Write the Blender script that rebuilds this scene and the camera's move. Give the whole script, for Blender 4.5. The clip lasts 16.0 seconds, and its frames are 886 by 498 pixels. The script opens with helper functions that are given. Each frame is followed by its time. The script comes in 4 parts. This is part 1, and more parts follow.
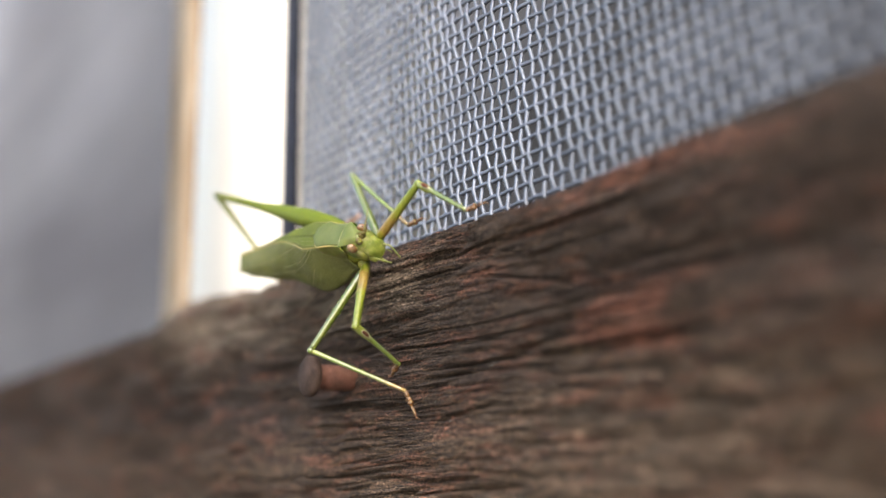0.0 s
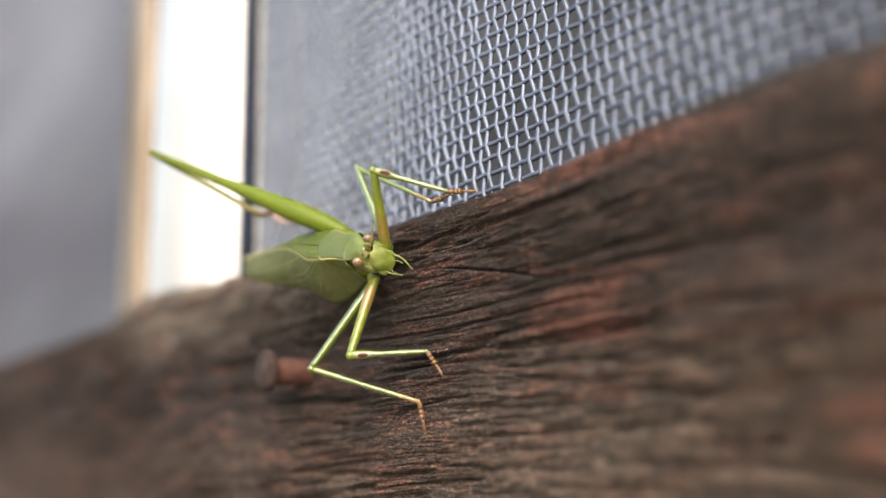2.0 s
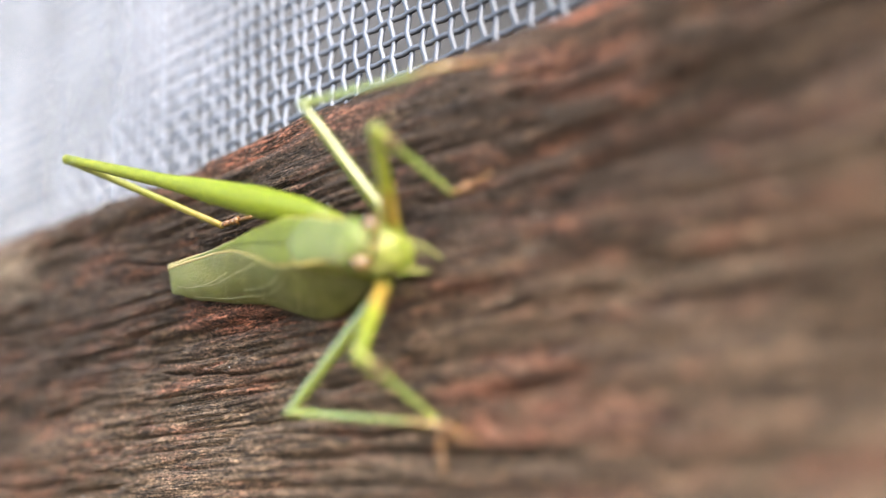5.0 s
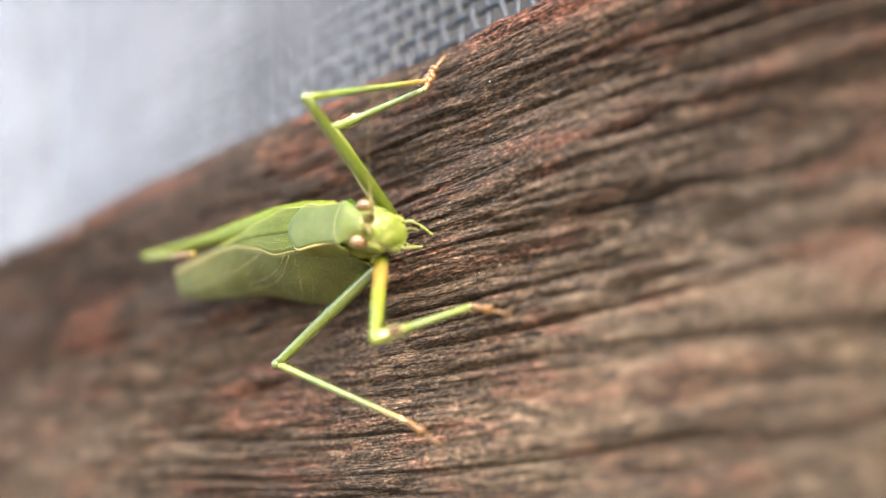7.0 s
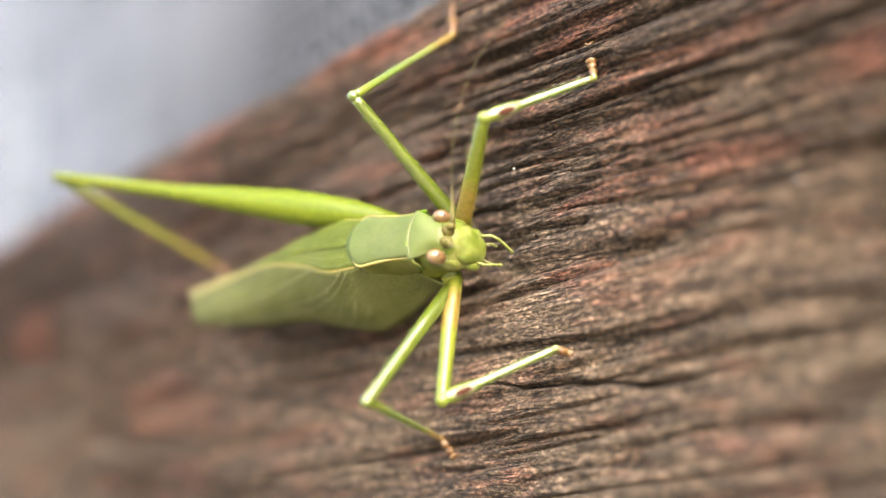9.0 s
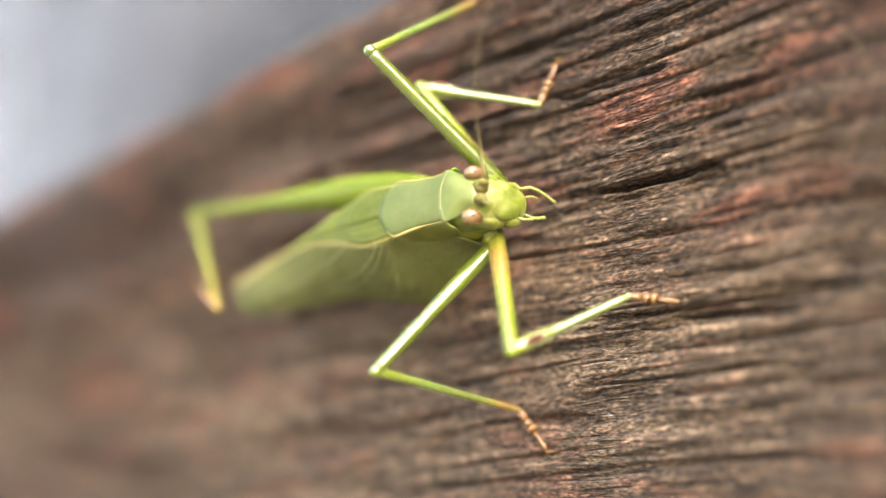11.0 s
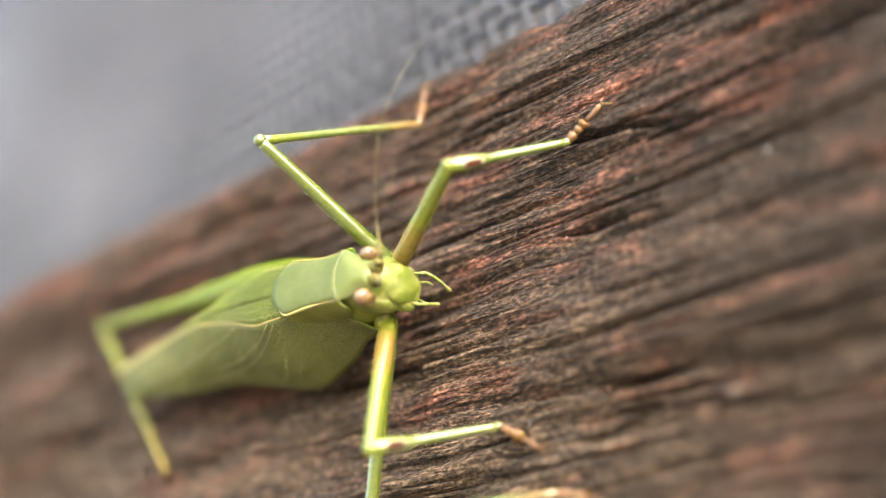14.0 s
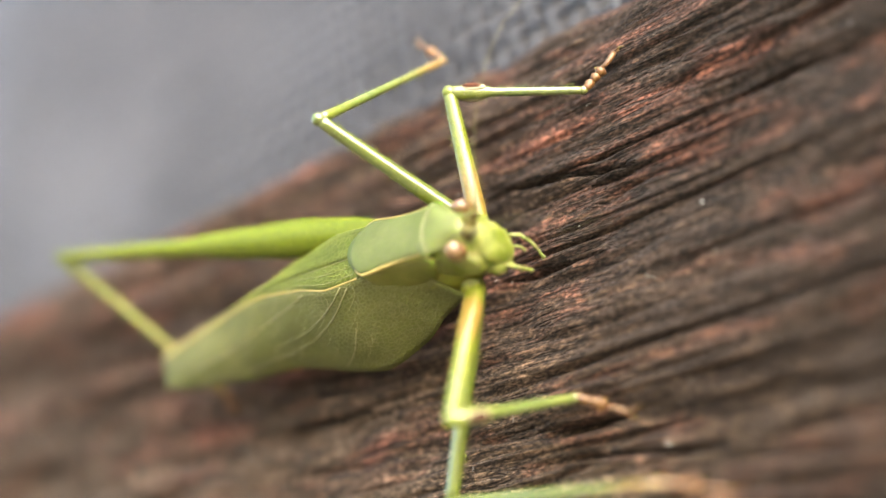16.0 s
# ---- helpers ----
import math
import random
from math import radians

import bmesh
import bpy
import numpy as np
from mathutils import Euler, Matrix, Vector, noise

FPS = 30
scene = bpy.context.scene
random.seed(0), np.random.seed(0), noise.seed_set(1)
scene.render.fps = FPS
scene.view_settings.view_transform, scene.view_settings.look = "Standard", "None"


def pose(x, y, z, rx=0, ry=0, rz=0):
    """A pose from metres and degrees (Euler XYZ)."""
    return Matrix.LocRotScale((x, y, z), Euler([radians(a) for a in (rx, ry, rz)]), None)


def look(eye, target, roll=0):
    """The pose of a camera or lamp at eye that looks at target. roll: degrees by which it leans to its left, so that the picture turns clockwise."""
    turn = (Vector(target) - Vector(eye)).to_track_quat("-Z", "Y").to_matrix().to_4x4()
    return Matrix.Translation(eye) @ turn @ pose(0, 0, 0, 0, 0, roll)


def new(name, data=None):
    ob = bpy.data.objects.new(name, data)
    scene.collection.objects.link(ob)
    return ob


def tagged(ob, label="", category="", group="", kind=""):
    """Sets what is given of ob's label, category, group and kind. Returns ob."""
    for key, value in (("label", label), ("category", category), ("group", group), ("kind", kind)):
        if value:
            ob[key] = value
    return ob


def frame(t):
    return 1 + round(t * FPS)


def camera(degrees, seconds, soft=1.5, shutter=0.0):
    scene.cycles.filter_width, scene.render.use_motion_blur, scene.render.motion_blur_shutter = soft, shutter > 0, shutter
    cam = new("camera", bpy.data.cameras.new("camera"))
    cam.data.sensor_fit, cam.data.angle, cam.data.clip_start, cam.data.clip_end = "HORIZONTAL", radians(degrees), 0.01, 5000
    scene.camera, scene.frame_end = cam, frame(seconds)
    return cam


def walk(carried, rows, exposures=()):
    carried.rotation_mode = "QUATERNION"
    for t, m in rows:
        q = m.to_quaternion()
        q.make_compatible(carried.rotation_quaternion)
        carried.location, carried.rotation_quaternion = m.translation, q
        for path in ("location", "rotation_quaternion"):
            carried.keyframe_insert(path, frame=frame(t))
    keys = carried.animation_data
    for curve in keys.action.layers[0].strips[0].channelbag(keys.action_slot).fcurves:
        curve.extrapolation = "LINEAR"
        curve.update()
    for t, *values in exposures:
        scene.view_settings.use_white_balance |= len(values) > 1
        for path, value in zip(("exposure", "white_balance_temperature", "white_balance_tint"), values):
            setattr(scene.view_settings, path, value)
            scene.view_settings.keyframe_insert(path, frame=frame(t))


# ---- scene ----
Z0 = 1.2  # height of the beam's top edge above the ground
CM = 0.01
UP = Matrix.Translation((0, 0, Z0))

# ---- camera ----
cam = camera(46, 16.0, soft=1.4, shutter=0.3)
walk(cam, [(t, UP @ look(eye, target, roll)) for t, eye, target, roll in [
    (0, (0.08287, -0.07751, -0.03444), (0.00228, -0.02242, -0.01278), -0.71),
    (0.5, (0.08291, -0.07681, -0.03518), (0.00278, -0.02123, -0.01303), -0.61),
    (1, (0.08268, -0.07715, -0.03483), (0.00284, -0.02102, -0.01303), -0.97),
    (1.5, (0.08269, -0.07631, -0.03477), (0.00329, -0.01955, -0.01299), -0.85),
    (2, (0.08256, -0.07596, -0.03464), (0.00376, -0.01815, -0.01347), -1.14),
    (2.5, (0.08197, -0.07569, -0.03493), (0.00350, -0.01702, -0.01492), -1.20),
    (3, (0.08172, -0.07453, -0.03536), (0.00430, -0.01421, -0.01615), -1.21),
    (3.5, (0.08205, -0.07255, -0.03498), (0.00685, -0.00903, -0.01737), -2.04),
    (4, (0.08246, -0.07162, -0.03474), (0.00873, -0.00620, -0.01789), -2.68),
    (4.5, (0.08374, -0.06687, -0.04012), (0.01493, 0.00182, -0.01674), -0.15),
    (5, (0.08665, -0.06348, -0.04189), (0.02374, 0.00930, -0.01458), -0.86),
    (7.5, (0.13290, -0.06798, -0.04952), (0.06876, 0.00262, -0.01950), -1.19),
    (8, (0.13549, -0.06664, -0.04877), (0.07175, 0.00385, -0.01764), -1.88),
    (8.5, (0.14219, -0.06282, -0.04635), (0.07561, 0.00654, -0.01884), -3.51),
    (11, (0.16951, -0.06129, -0.04434), (0.09896, 0.00658, -0.02394), -3.22),
    (11.5, (0.17743, -0.05640, -0.04593), (0.10646, 0.00898, -0.01969), -2.66),
    (12, (0.17918, -0.05575, -0.04677), (0.10934, 0.00967, -0.01775), -2.93),
    (12.5, (0.17923, -0.05666, -0.04736), (0.11150, 0.01023, -0.01672), -2.83),
    (13, (0.17893, -0.05586, -0.04847), (0.11547, 0.01354, -0.01445), -3.52),
    (13.5, (0.18250, -0.05651, -0.04847), (0.12546, 0.01583, -0.00957), -5.12),
    (14, (0.18289, -0.05927, -0.04816), (0.12640, 0.01348, -0.00923), -4.66),
    (14.5, (0.18342, -0.05955, -0.04874), (0.12670, 0.01306, -0.00985), -4.55),
    (15, (0.18331, -0.05933, -0.04878), (0.12821, 0.01392, -0.00881), -4.76),
    (15.5, (0.18318, -0.05947, -0.04809), (0.12994, 0.01533, -0.00847), -5.24),
    (16, (0.18718, -0.05797, -0.04656), (0.13090, 0.01436, -0.00654), -4.71),
]], exposures=[(0.0, 2.33, 7300, 10), (3.0, 2.56, 7300, 10), (5.0, 3.36, 7450, 10), (7.5, 3.42, 7550, 10), (8.5, 3.36, 7600, 10), (11.0, 3.37, 7700, 10), (11.6, 3.29, 7720, 10), (13.0, 3.36, 7760, 10), (14.5, 3.45, 7800, 10), (16.0, 3.34, 7850, 10)])

# ---- light ----
world = bpy.data.worlds.new("sky")
scene.world = world
world.use_nodes = True
wn = world.node_tree.nodes
sky = wn.new("ShaderNodeTexSky")
sky.sky_type, sky.sun_disc = "NISHITA", False
TO_SUN = Vector((0.70, -0.42, 0.60)).normalized()
sky.sun_elevation = math.asin(TO_SUN.z)
sky.sun_rotation = math.atan2(TO_SUN.x, TO_SUN.y)
sky.altitude, sky.dust_density = 100.0, 2.0
wn["Background"].inputs["Strength"].default_value = 0.15
world.node_tree.links.new(sky.outputs["Color"], wn["Background"].inputs["Color"])
sun = new("sun", bpy.data.lights.new("sun", "SUN"))
sun.data.energy, sun.data.angle, sun.data.color = 1.55, radians(84), (1.0, 0.97, 0.94)
sun.matrix_world = look(TO_SUN * 3 + Vector((0, 0, Z0)), (0, 0, Z0))


# ---- materials ----
def material(name, rough=0.6, spec=0.5):
    m = bpy.data.materials.new(name)
    m.use_nodes = True
    b = m.node_tree.nodes["Principled BSDF"]
    b.inputs["Roughness"].default_value = rough
    b.inputs["Specular IOR Level"].default_value = spec
    return m, m.node_tree.nodes, m.node_tree.links, b


def coords(n, l, scale=(1, 1, 1), space="Object"):
    tc, mp = n.new("ShaderNodeTexCoord"), n.new("ShaderNodeMapping")
    mp.inputs["Scale"].default_value = scale
    l.new(tc.outputs[space], mp.inputs["Vector"])
    return mp.outputs["Vector"]


def noise_tex(n, l, vec, scale=1.0, detail=4.0, rough=0.55, distort=0.0):
    t = n.new("ShaderNodeTexNoise")
    t.inputs["Scale"].default_value, t.inputs["Detail"].default_value = scale, detail
    t.inputs["Roughness"].default_value, t.inputs["Distortion"].default_value = rough, distort
    l.new(vec, t.inputs["Vector"])
    return t.outputs["Fac"]


def ramp(n, l, fac, stops):
    r = n.new("ShaderNodeValToRGB")
    while len(r.color_ramp.elements) < len(stops):
        r.color_ramp.elements.new(0.5)
    for e, (pos, col) in zip(r.color_ramp.elements, stops):
        e.position, e.color = pos, (*col, 1.0) if len(col) == 3 else col
    l.new(fac, r.inputs["Fac"])
    return r.outputs["Color"]


def mix(n, l, fac, a, b, mode="MIX"):
    m = n.new("ShaderNodeMix")
    m.data_type, m.blend_type = "RGBA", mode
    for sock, v in ((m.inputs[0], fac), (m.inputs[6], a), (m.inputs[7], b)):
        if isinstance(v, (int, float)):
            sock.default_value = v
        elif isinstance(v, tuple):
            sock.default_value = (*v, 1.0)
        else:
            l.new(v, sock)
    return m.outputs[2]


def bump(n, l, b, height, strength=0.4, distance=0.0002):
    k = n.new("ShaderNodeBump")
    k.inputs["Strength"].default_value, k.inputs["Distance"].default_value = strength, distance
    l.new(height, k.inputs["Height"])
    l.new(k.outputs["Normal"], b.inputs["Normal"])


G, W = (0.0, 0.0, 0.0), (1.0, 1.0, 1.0)


def split_lines(n, l, scale, width, distort=0.5):
    """Thin lines along the grain where a stretched noise crosses its mean: 1 on a line, 0 off it."""
    t = noise_tex(n, l, coords(n, l, scale), 1.0, 3, 0.6, distort)
    d = n.new("ShaderNodeMath")
    d.operation = "SUBTRACT"
    l.new(t, d.inputs[0])
    d.inputs[1].default_value = 0.5
    a = n.new("ShaderNodeMath")
    a.operation = "ABSOLUTE"
    l.new(d.outputs[0], a.inputs[0])
    return ramp(n, l, a.outputs[0], [(0.0, W), (width, G)])


def weathered_wood():
    m, n, l, b = material("weathered_wood", 0.85, 0.15)
    streak = noise_tex(n, l, coords(n, l, (16, 90, 210)), 1.0, 6, 0.62, 0.6)
    base = ramp(n, l, streak, [(0.28, (0.048, 0.0315, 0.0210)), (0.44, (0.072, 0.0495, 0.0335)), (0.58, (0.094, 0.0670, 0.0460)), (0.76, (0.130, 0.097, 0.068))])
    # the tone changes with height: paler below the middle, darker towards the top edge
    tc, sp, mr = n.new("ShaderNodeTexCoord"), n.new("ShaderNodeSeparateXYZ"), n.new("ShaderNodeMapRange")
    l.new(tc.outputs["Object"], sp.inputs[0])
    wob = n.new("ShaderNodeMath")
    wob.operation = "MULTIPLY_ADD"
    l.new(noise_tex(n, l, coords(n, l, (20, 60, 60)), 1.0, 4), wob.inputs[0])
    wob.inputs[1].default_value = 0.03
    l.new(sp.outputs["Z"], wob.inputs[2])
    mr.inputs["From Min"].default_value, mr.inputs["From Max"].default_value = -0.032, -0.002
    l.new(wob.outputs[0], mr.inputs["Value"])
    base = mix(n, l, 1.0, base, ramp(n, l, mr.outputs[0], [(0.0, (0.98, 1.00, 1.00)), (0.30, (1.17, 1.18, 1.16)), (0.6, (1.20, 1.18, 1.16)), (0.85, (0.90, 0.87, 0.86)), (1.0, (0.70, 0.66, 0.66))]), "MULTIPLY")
    # along x one stretch turns pale grey-brown; the top before it is darker
    along, both = n.new("ShaderNodeMapRange"), n.new("ShaderNodeMath")
    both.operation = "MULTIPLY_ADD"
    l.new(noise_tex(n, l, coords(n, l, (25, 80, 80)), 1.0, 4), both.inputs[0])
    both.inputs[1].default_value = 0.05
    l.new(sp.outputs["X"], both.inputs[2])
    along.inputs["From Min"].default_value, along.inputs["From Max"].default_value = 0.055, 0.135
    l.new(both.outputs[0], along.inputs["Value"])
    low = ramp(n, l, mr.outputs[0], [(0.15, W), (0.75, G)])
    pale = mix(n, l, 1.0, low, ramp(n, l, along.outputs[0], [(0.0, G), (1.0, W)]), "MULTIPLY")
    near = mix(n, l, 1.0, ramp(n, l, along.outputs[0], [(0.0, W), (0.45, G)]), ramp(n, l, mr.outputs[0], [(0.55, G), (1.0, W)]), "MULTIPLY")
    base = mix(n, l, near, base, mix(n, l, 1.0, base, (0.60, 0.60, 0.60), "MULTIPLY"))
    base = mix(n, l, 1.0, base, ramp(n, l, along.outputs[0], [(0.2, W), (0.6, (1.17, 1.21, 1.22)), (1.0, (1.11, 1.14, 1.14))]), "MULTIPLY")
    base = mix(n, l, pale, base, mix(n, l, 1.0, base, (1.08, 1.10, 1.12), "MULTIPLY"))
    # darker towards the far end
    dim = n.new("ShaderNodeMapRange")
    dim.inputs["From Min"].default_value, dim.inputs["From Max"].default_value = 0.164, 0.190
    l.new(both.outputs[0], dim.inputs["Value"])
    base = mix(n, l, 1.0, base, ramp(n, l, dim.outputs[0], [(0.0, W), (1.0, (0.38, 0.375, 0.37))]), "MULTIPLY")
    red = noise_tex(n, l, coords(n, l, (75, 200, 330)), 1.0, 6, 0.68, 0.8)
    redness = ramp(n, l, red, [(0.51, G), (0.64, (0.52, 0.52, 0.52))])
    stain, crack, bleach_sheen = n.new("ShaderNodeAttribute"), n.new("ShaderNodeAttribute"), n.new("ShaderNodeAttribute")
    stain.attribute_name, crack.attribute_name, bleach_sheen.attribute_name = "stain", "crack", "bleach_sheen"
    base = mix(n, l, bleach_sheen.outputs["Fac"], base, (0.330, 0.285, 0.230))
    low_dark = n.new("ShaderNodeAttribute")
    low_dark.attribute_name = "low_dark"
    base = mix(n, l, low_dark.outputs["Fac"], base, mix(n, l, 1.0, base, (0.50, 0.48, 0.48), "MULTIPLY"))
    patch = mix(n, l, 1.0, ramp(n, l, stain.outputs["Fac"], [(0.15, G), (0.75, W)]), ramp(n, l, red, [(0.36, (0.10, 0.10, 0.10)), (0.54, (0.85, 0.85, 0.85))]), "MULTIPLY")
    base = mix(n, l, mix(n, l, 1.0, redness, patch, "LIGHTEN"), base, (0.172, 0.0700, 0.0470))
    fibre = noise_tex(n, l, coords(n, l, (420, 1900, 2900)), 1.0, 6, 0.70, 0.5)
    tone = ramp(n, l, fibre, [(0.36, (0.28, 0.27, 0.27)), (0.47, (0.90, 0.88, 0.87)), (0.56, (1.3, 1.26, 1.22)), (0.65, (2.5, 2.38, 2.34))])
    base = mix(n, l, 1.0, base, tone, "MULTIPLY")
    wide, thin, hair = split_lines(n, l, (45, 380, 720), 0.034), split_lines(n, l, (90, 1100, 1900), 0.035), split_lines(n, l, (380, 2400, 4600), 0.045, 0.3)
    where = ramp(n, l, noise_tex(n, l, coords(n, l, (60, 150, 220)), 1.0, 4), [(0.30, (0.3, 0.3, 0.3)), (0.52, W)])
    thin = mix(n, l, 1.0, thin, where, "MULTIPLY")
    split = mix(n, l, 1.0, mix(n, l, 1.0, wide, thin, "LIGHTEN"), mix(n, l, 0.7, G, hair), "LIGHTEN")
    split = mix(n, l, 1.0, split, crack.outputs["Color"], "LIGHTEN")
    base = mix(n, l, split, base, (0.0140, 0.0100, 0.0078))
    grit = noise_tex(n, l, coords(n, l, (2600, 3600, 5200)), 1.0, 3, 0.7)
    base = mix(n, l, ramp(n, l, grit, [(0.62, G), (0.72, (0.6, 0.6, 0.6))]), base, (0.105, 0.088, 0.070))
    chip = noise_tex(n, l, coords(n, l, (2000, 3000, 4600)), 1.0, 6, 0.8)
    base = mix(n, l, 1.0, base, ramp(n, l, chip, [(0.40, (0.26, 0.25, 0.25)), (0.5, (0.97, 0.96, 0.95)), (0.61, (3.0, 2.9, 2.98))]), "MULTIPLY")
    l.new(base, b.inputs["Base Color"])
    h = mix(n, l, 0.5, fibre, chip)
    rough = ramp(n, l, chip, [(0.45, (0.95, 0.95, 0.95)), (0.66, (0.55, 0.55, 0.55))])
    l.new(rough, b.inputs["Roughness"])
    h = mix(n, l, split, h, G)
    bump(n, l, b, h, 1.0, 0.0013)
    # loose grey fibres catch the light at a flat angle
    b.inputs["Sheen Weight"].default_value, b.inputs["Sheen Roughness"].default_value = 0.022, 0.35
    b.inputs["Sheen Tint"].default_value = (0.85, 0.83, 0.88, 1.0)
    return m


def painted_white():
    m, n, l, b = material("white_paint", 0.5, 0.4)
    t = noise_tex(n, l, coords(n, l, (60, 60, 25)), 1.0, 5)
    l.new(ramp(n, l, t, [(0.3, (0.80, 0.79, 0.77)), (0.6, (0.88, 0.88, 0.87))]), b.inputs["Base Color"])
    bump(n, l, b, noise_tex(n, l, coords(n, l, (700, 700, 200)), 1.0, 4), 0.25, 0.0002)
    return m


def bare_edge():
    m, n, l, b = material("bare_pine_edge", 0.75, 0.3)
    t = noise_tex(n, l, coords(n, l, (260, 260, 30)), 1.0, 5, 0.6)
    l.new(ramp(n, l, t, [(0.3, (0.165, 0.115, 0.078)), (0.5, (0.300, 0.235, 0.175)), (0.7, (0.440, 0.390, 0.340))]), b.inputs["Base Color"])
    bump(n, l, b, t, 0.4, 0.0003)
    return m


def screen_wire():
    m, n, l, b = material("grey_screen_wire", 0.42, 0.4)
    t = noise_tex(n, l, coords(n, l, (90, 90, 90)), 1.0, 3)
    col = ramp(n, l, t, [(0.35, (0.070, 0.083, 0.112)), (0.6, (0.106, 0.123, 0.162))])
    # the wires darken in mottles along x, away from the post
    mottle = noise_tex(n, l, coords(n, l, (26, 26, 18)), 1.0, 3)
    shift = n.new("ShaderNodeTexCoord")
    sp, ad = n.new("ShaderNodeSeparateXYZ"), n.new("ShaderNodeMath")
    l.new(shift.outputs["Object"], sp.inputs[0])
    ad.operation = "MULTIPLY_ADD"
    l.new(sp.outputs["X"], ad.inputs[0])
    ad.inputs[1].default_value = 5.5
    l.new(mottle, ad.inputs[2])
    # beyond the post the wires are paler
    side, paler = n.new("ShaderNodeMapRange"), n.new("ShaderNodeMix")
    paler.data_type = "RGBA"
    side.inputs["From Min"].default_value, side.inputs["From Max"].default_value = -0.125, -0.15
    l.new(sp.outputs["X"], side.inputs["Value"])
    l.new(side.outputs[0], paler.inputs[0])
    l.new(ramp(n, l, noise_tex(n, l, coords(n, l, (4, 4, 16)), 1.0, 2), [(0.35, (0.145, 0.158, 0.20)), (0.65, (0.255, 0.28, 0.345))]), paler.inputs[7])
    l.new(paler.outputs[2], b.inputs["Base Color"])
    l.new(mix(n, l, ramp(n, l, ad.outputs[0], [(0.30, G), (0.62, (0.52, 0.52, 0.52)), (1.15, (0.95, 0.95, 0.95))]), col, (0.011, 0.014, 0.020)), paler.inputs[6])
    b.inputs["Metallic"].default_value = 0.35
    return m


def far_wall():
    """Grey paint with two broad bright pools painted in for light beyond the screen."""
    m, n, l, b = material("inner_wall_paint", 0.8, 0.2)
    t = noise_tex(n, l, coords(n, l, (2.2, 1, 3.5)), 1.0, 3, 0.5, 0.4)
    base = ramp(n, l, t, [(0.32, (0.014, 0.014, 0.015)), (0.50, (0.030, 0.031, 0.035)), (0.68, (0.060, 0.064, 0.075))])
    # soft pools of brightness, put into the wall's colour
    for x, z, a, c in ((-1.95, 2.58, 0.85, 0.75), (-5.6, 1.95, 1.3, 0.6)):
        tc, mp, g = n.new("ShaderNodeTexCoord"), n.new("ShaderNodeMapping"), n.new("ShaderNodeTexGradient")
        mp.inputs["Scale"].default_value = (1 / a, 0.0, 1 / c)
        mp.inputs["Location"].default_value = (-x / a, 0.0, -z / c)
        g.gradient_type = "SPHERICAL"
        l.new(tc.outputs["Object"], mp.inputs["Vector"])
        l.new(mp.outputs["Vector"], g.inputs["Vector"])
        bright_pool = mix(n, l, 1.0, ramp(n, l, g.outputs["Fac"], [(0.0, G), (0.6, W)]), ramp(n, l, t, [(0.30, (0.25, 0.25, 0.25)), (0.6, W)]), "MULTIPLY")
        base = mix(n, l, bright_pool, base, (0.128, 0.131, 0.148))
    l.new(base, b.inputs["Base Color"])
    return m


def plain(name, colours, scale=200.0, rough=0.5, spec=0.5, relief=0.2, depth=0.0001, trans=0.0, coat=0.0, metal=0.0):
    """A surface with two tones at one scale, and fine relief."""
    m, n, l, b = material(name, rough, spec)
    t = noise_tex(n, l, coords(n, l), scale, 5, 0.6)
    step = 0.4 / max(1, len(colours) - 1)
    l.new(ramp(n, l, t, [(0.3 + step * i, c) for i, c in enumerate(colours)]), b.inputs["Base Color"])
    if relief:
        bump(n, l, b, noise_tex(n, l, coords(n, l), scale * 6, 4), relief, depth)
    b.inputs["Subsurface Weight"].default_value = trans
    b.inputs["Subsurface Radius"].default_value = (0.3, 0.6, 0.1)
    b.inputs["Subsurface Scale"].default_value = 0.0015
    b.inputs["Coat Weight"].default_value = coat
    b.inputs["Coat Roughness"].default_value = 0.25
    b.inputs["Metallic"].default_value = metal
    return m


def graded(name, stops, lo, hi, rough=0.45, coat=0.6, relief=0.2, spec=0.3):
    """A colour that runs along the part's own x, from lo to hi metres."""
    m, n, l, b = material(name, rough, spec)
    tc, sp, mr = n.new("ShaderNodeTexCoord"), n.new("ShaderNodeSeparateXYZ"), n.new("ShaderNodeMapRange")
    l.new(tc.outputs["Object"], sp.inputs[0])
    wob = noise_tex(n, l, coords(n, l), 900, 4)
    add = n.new("ShaderNodeMath")
    add.operation = "MULTIPLY_ADD"
    add.inputs[1].default_value = (hi - lo) * 0.18
    l.new(wob, add.inputs[0])
    l.new(sp.outputs["X"], add.inputs[2])
    mr.inputs["From Min"].default_value, mr.inputs["From Max"].default_value = lo + (hi - lo) * 0.09, hi + (hi - lo) * 0.09
    l.new(add.outputs[0], mr.inputs["Value"])
    col = ramp(n, l, mr.outputs[0], stops)
    spot = ramp(n, l, noise_tex(n, l, coords(n, l), 2200, 3), [(0.35, (0.82, 0.85, 0.75)), (0.6, (1.08, 1.05, 1.0))])
    l.new(mix(n, l, 1.0, col, spot, "MULTIPLY"), b.inputs["Base Color"])
    b.inputs["Coat Weight"].default_value, b.inputs["Coat Roughness"].default_value = coat, 0.09
    b.inputs["Coat IOR"].default_value = 1.65
    b.inputs["Subsurface Weight"].default_value, b.inputs["Subsurface Scale"].default_value = 0.25, 0.001
    b.inputs["Subsurface Radius"].default_value = (0.4, 0.6, 0.15)
    bump(n, l, b, noise_tex(n, l, coords(n, l), 2600, 4), relief, 0.00008)
    return m


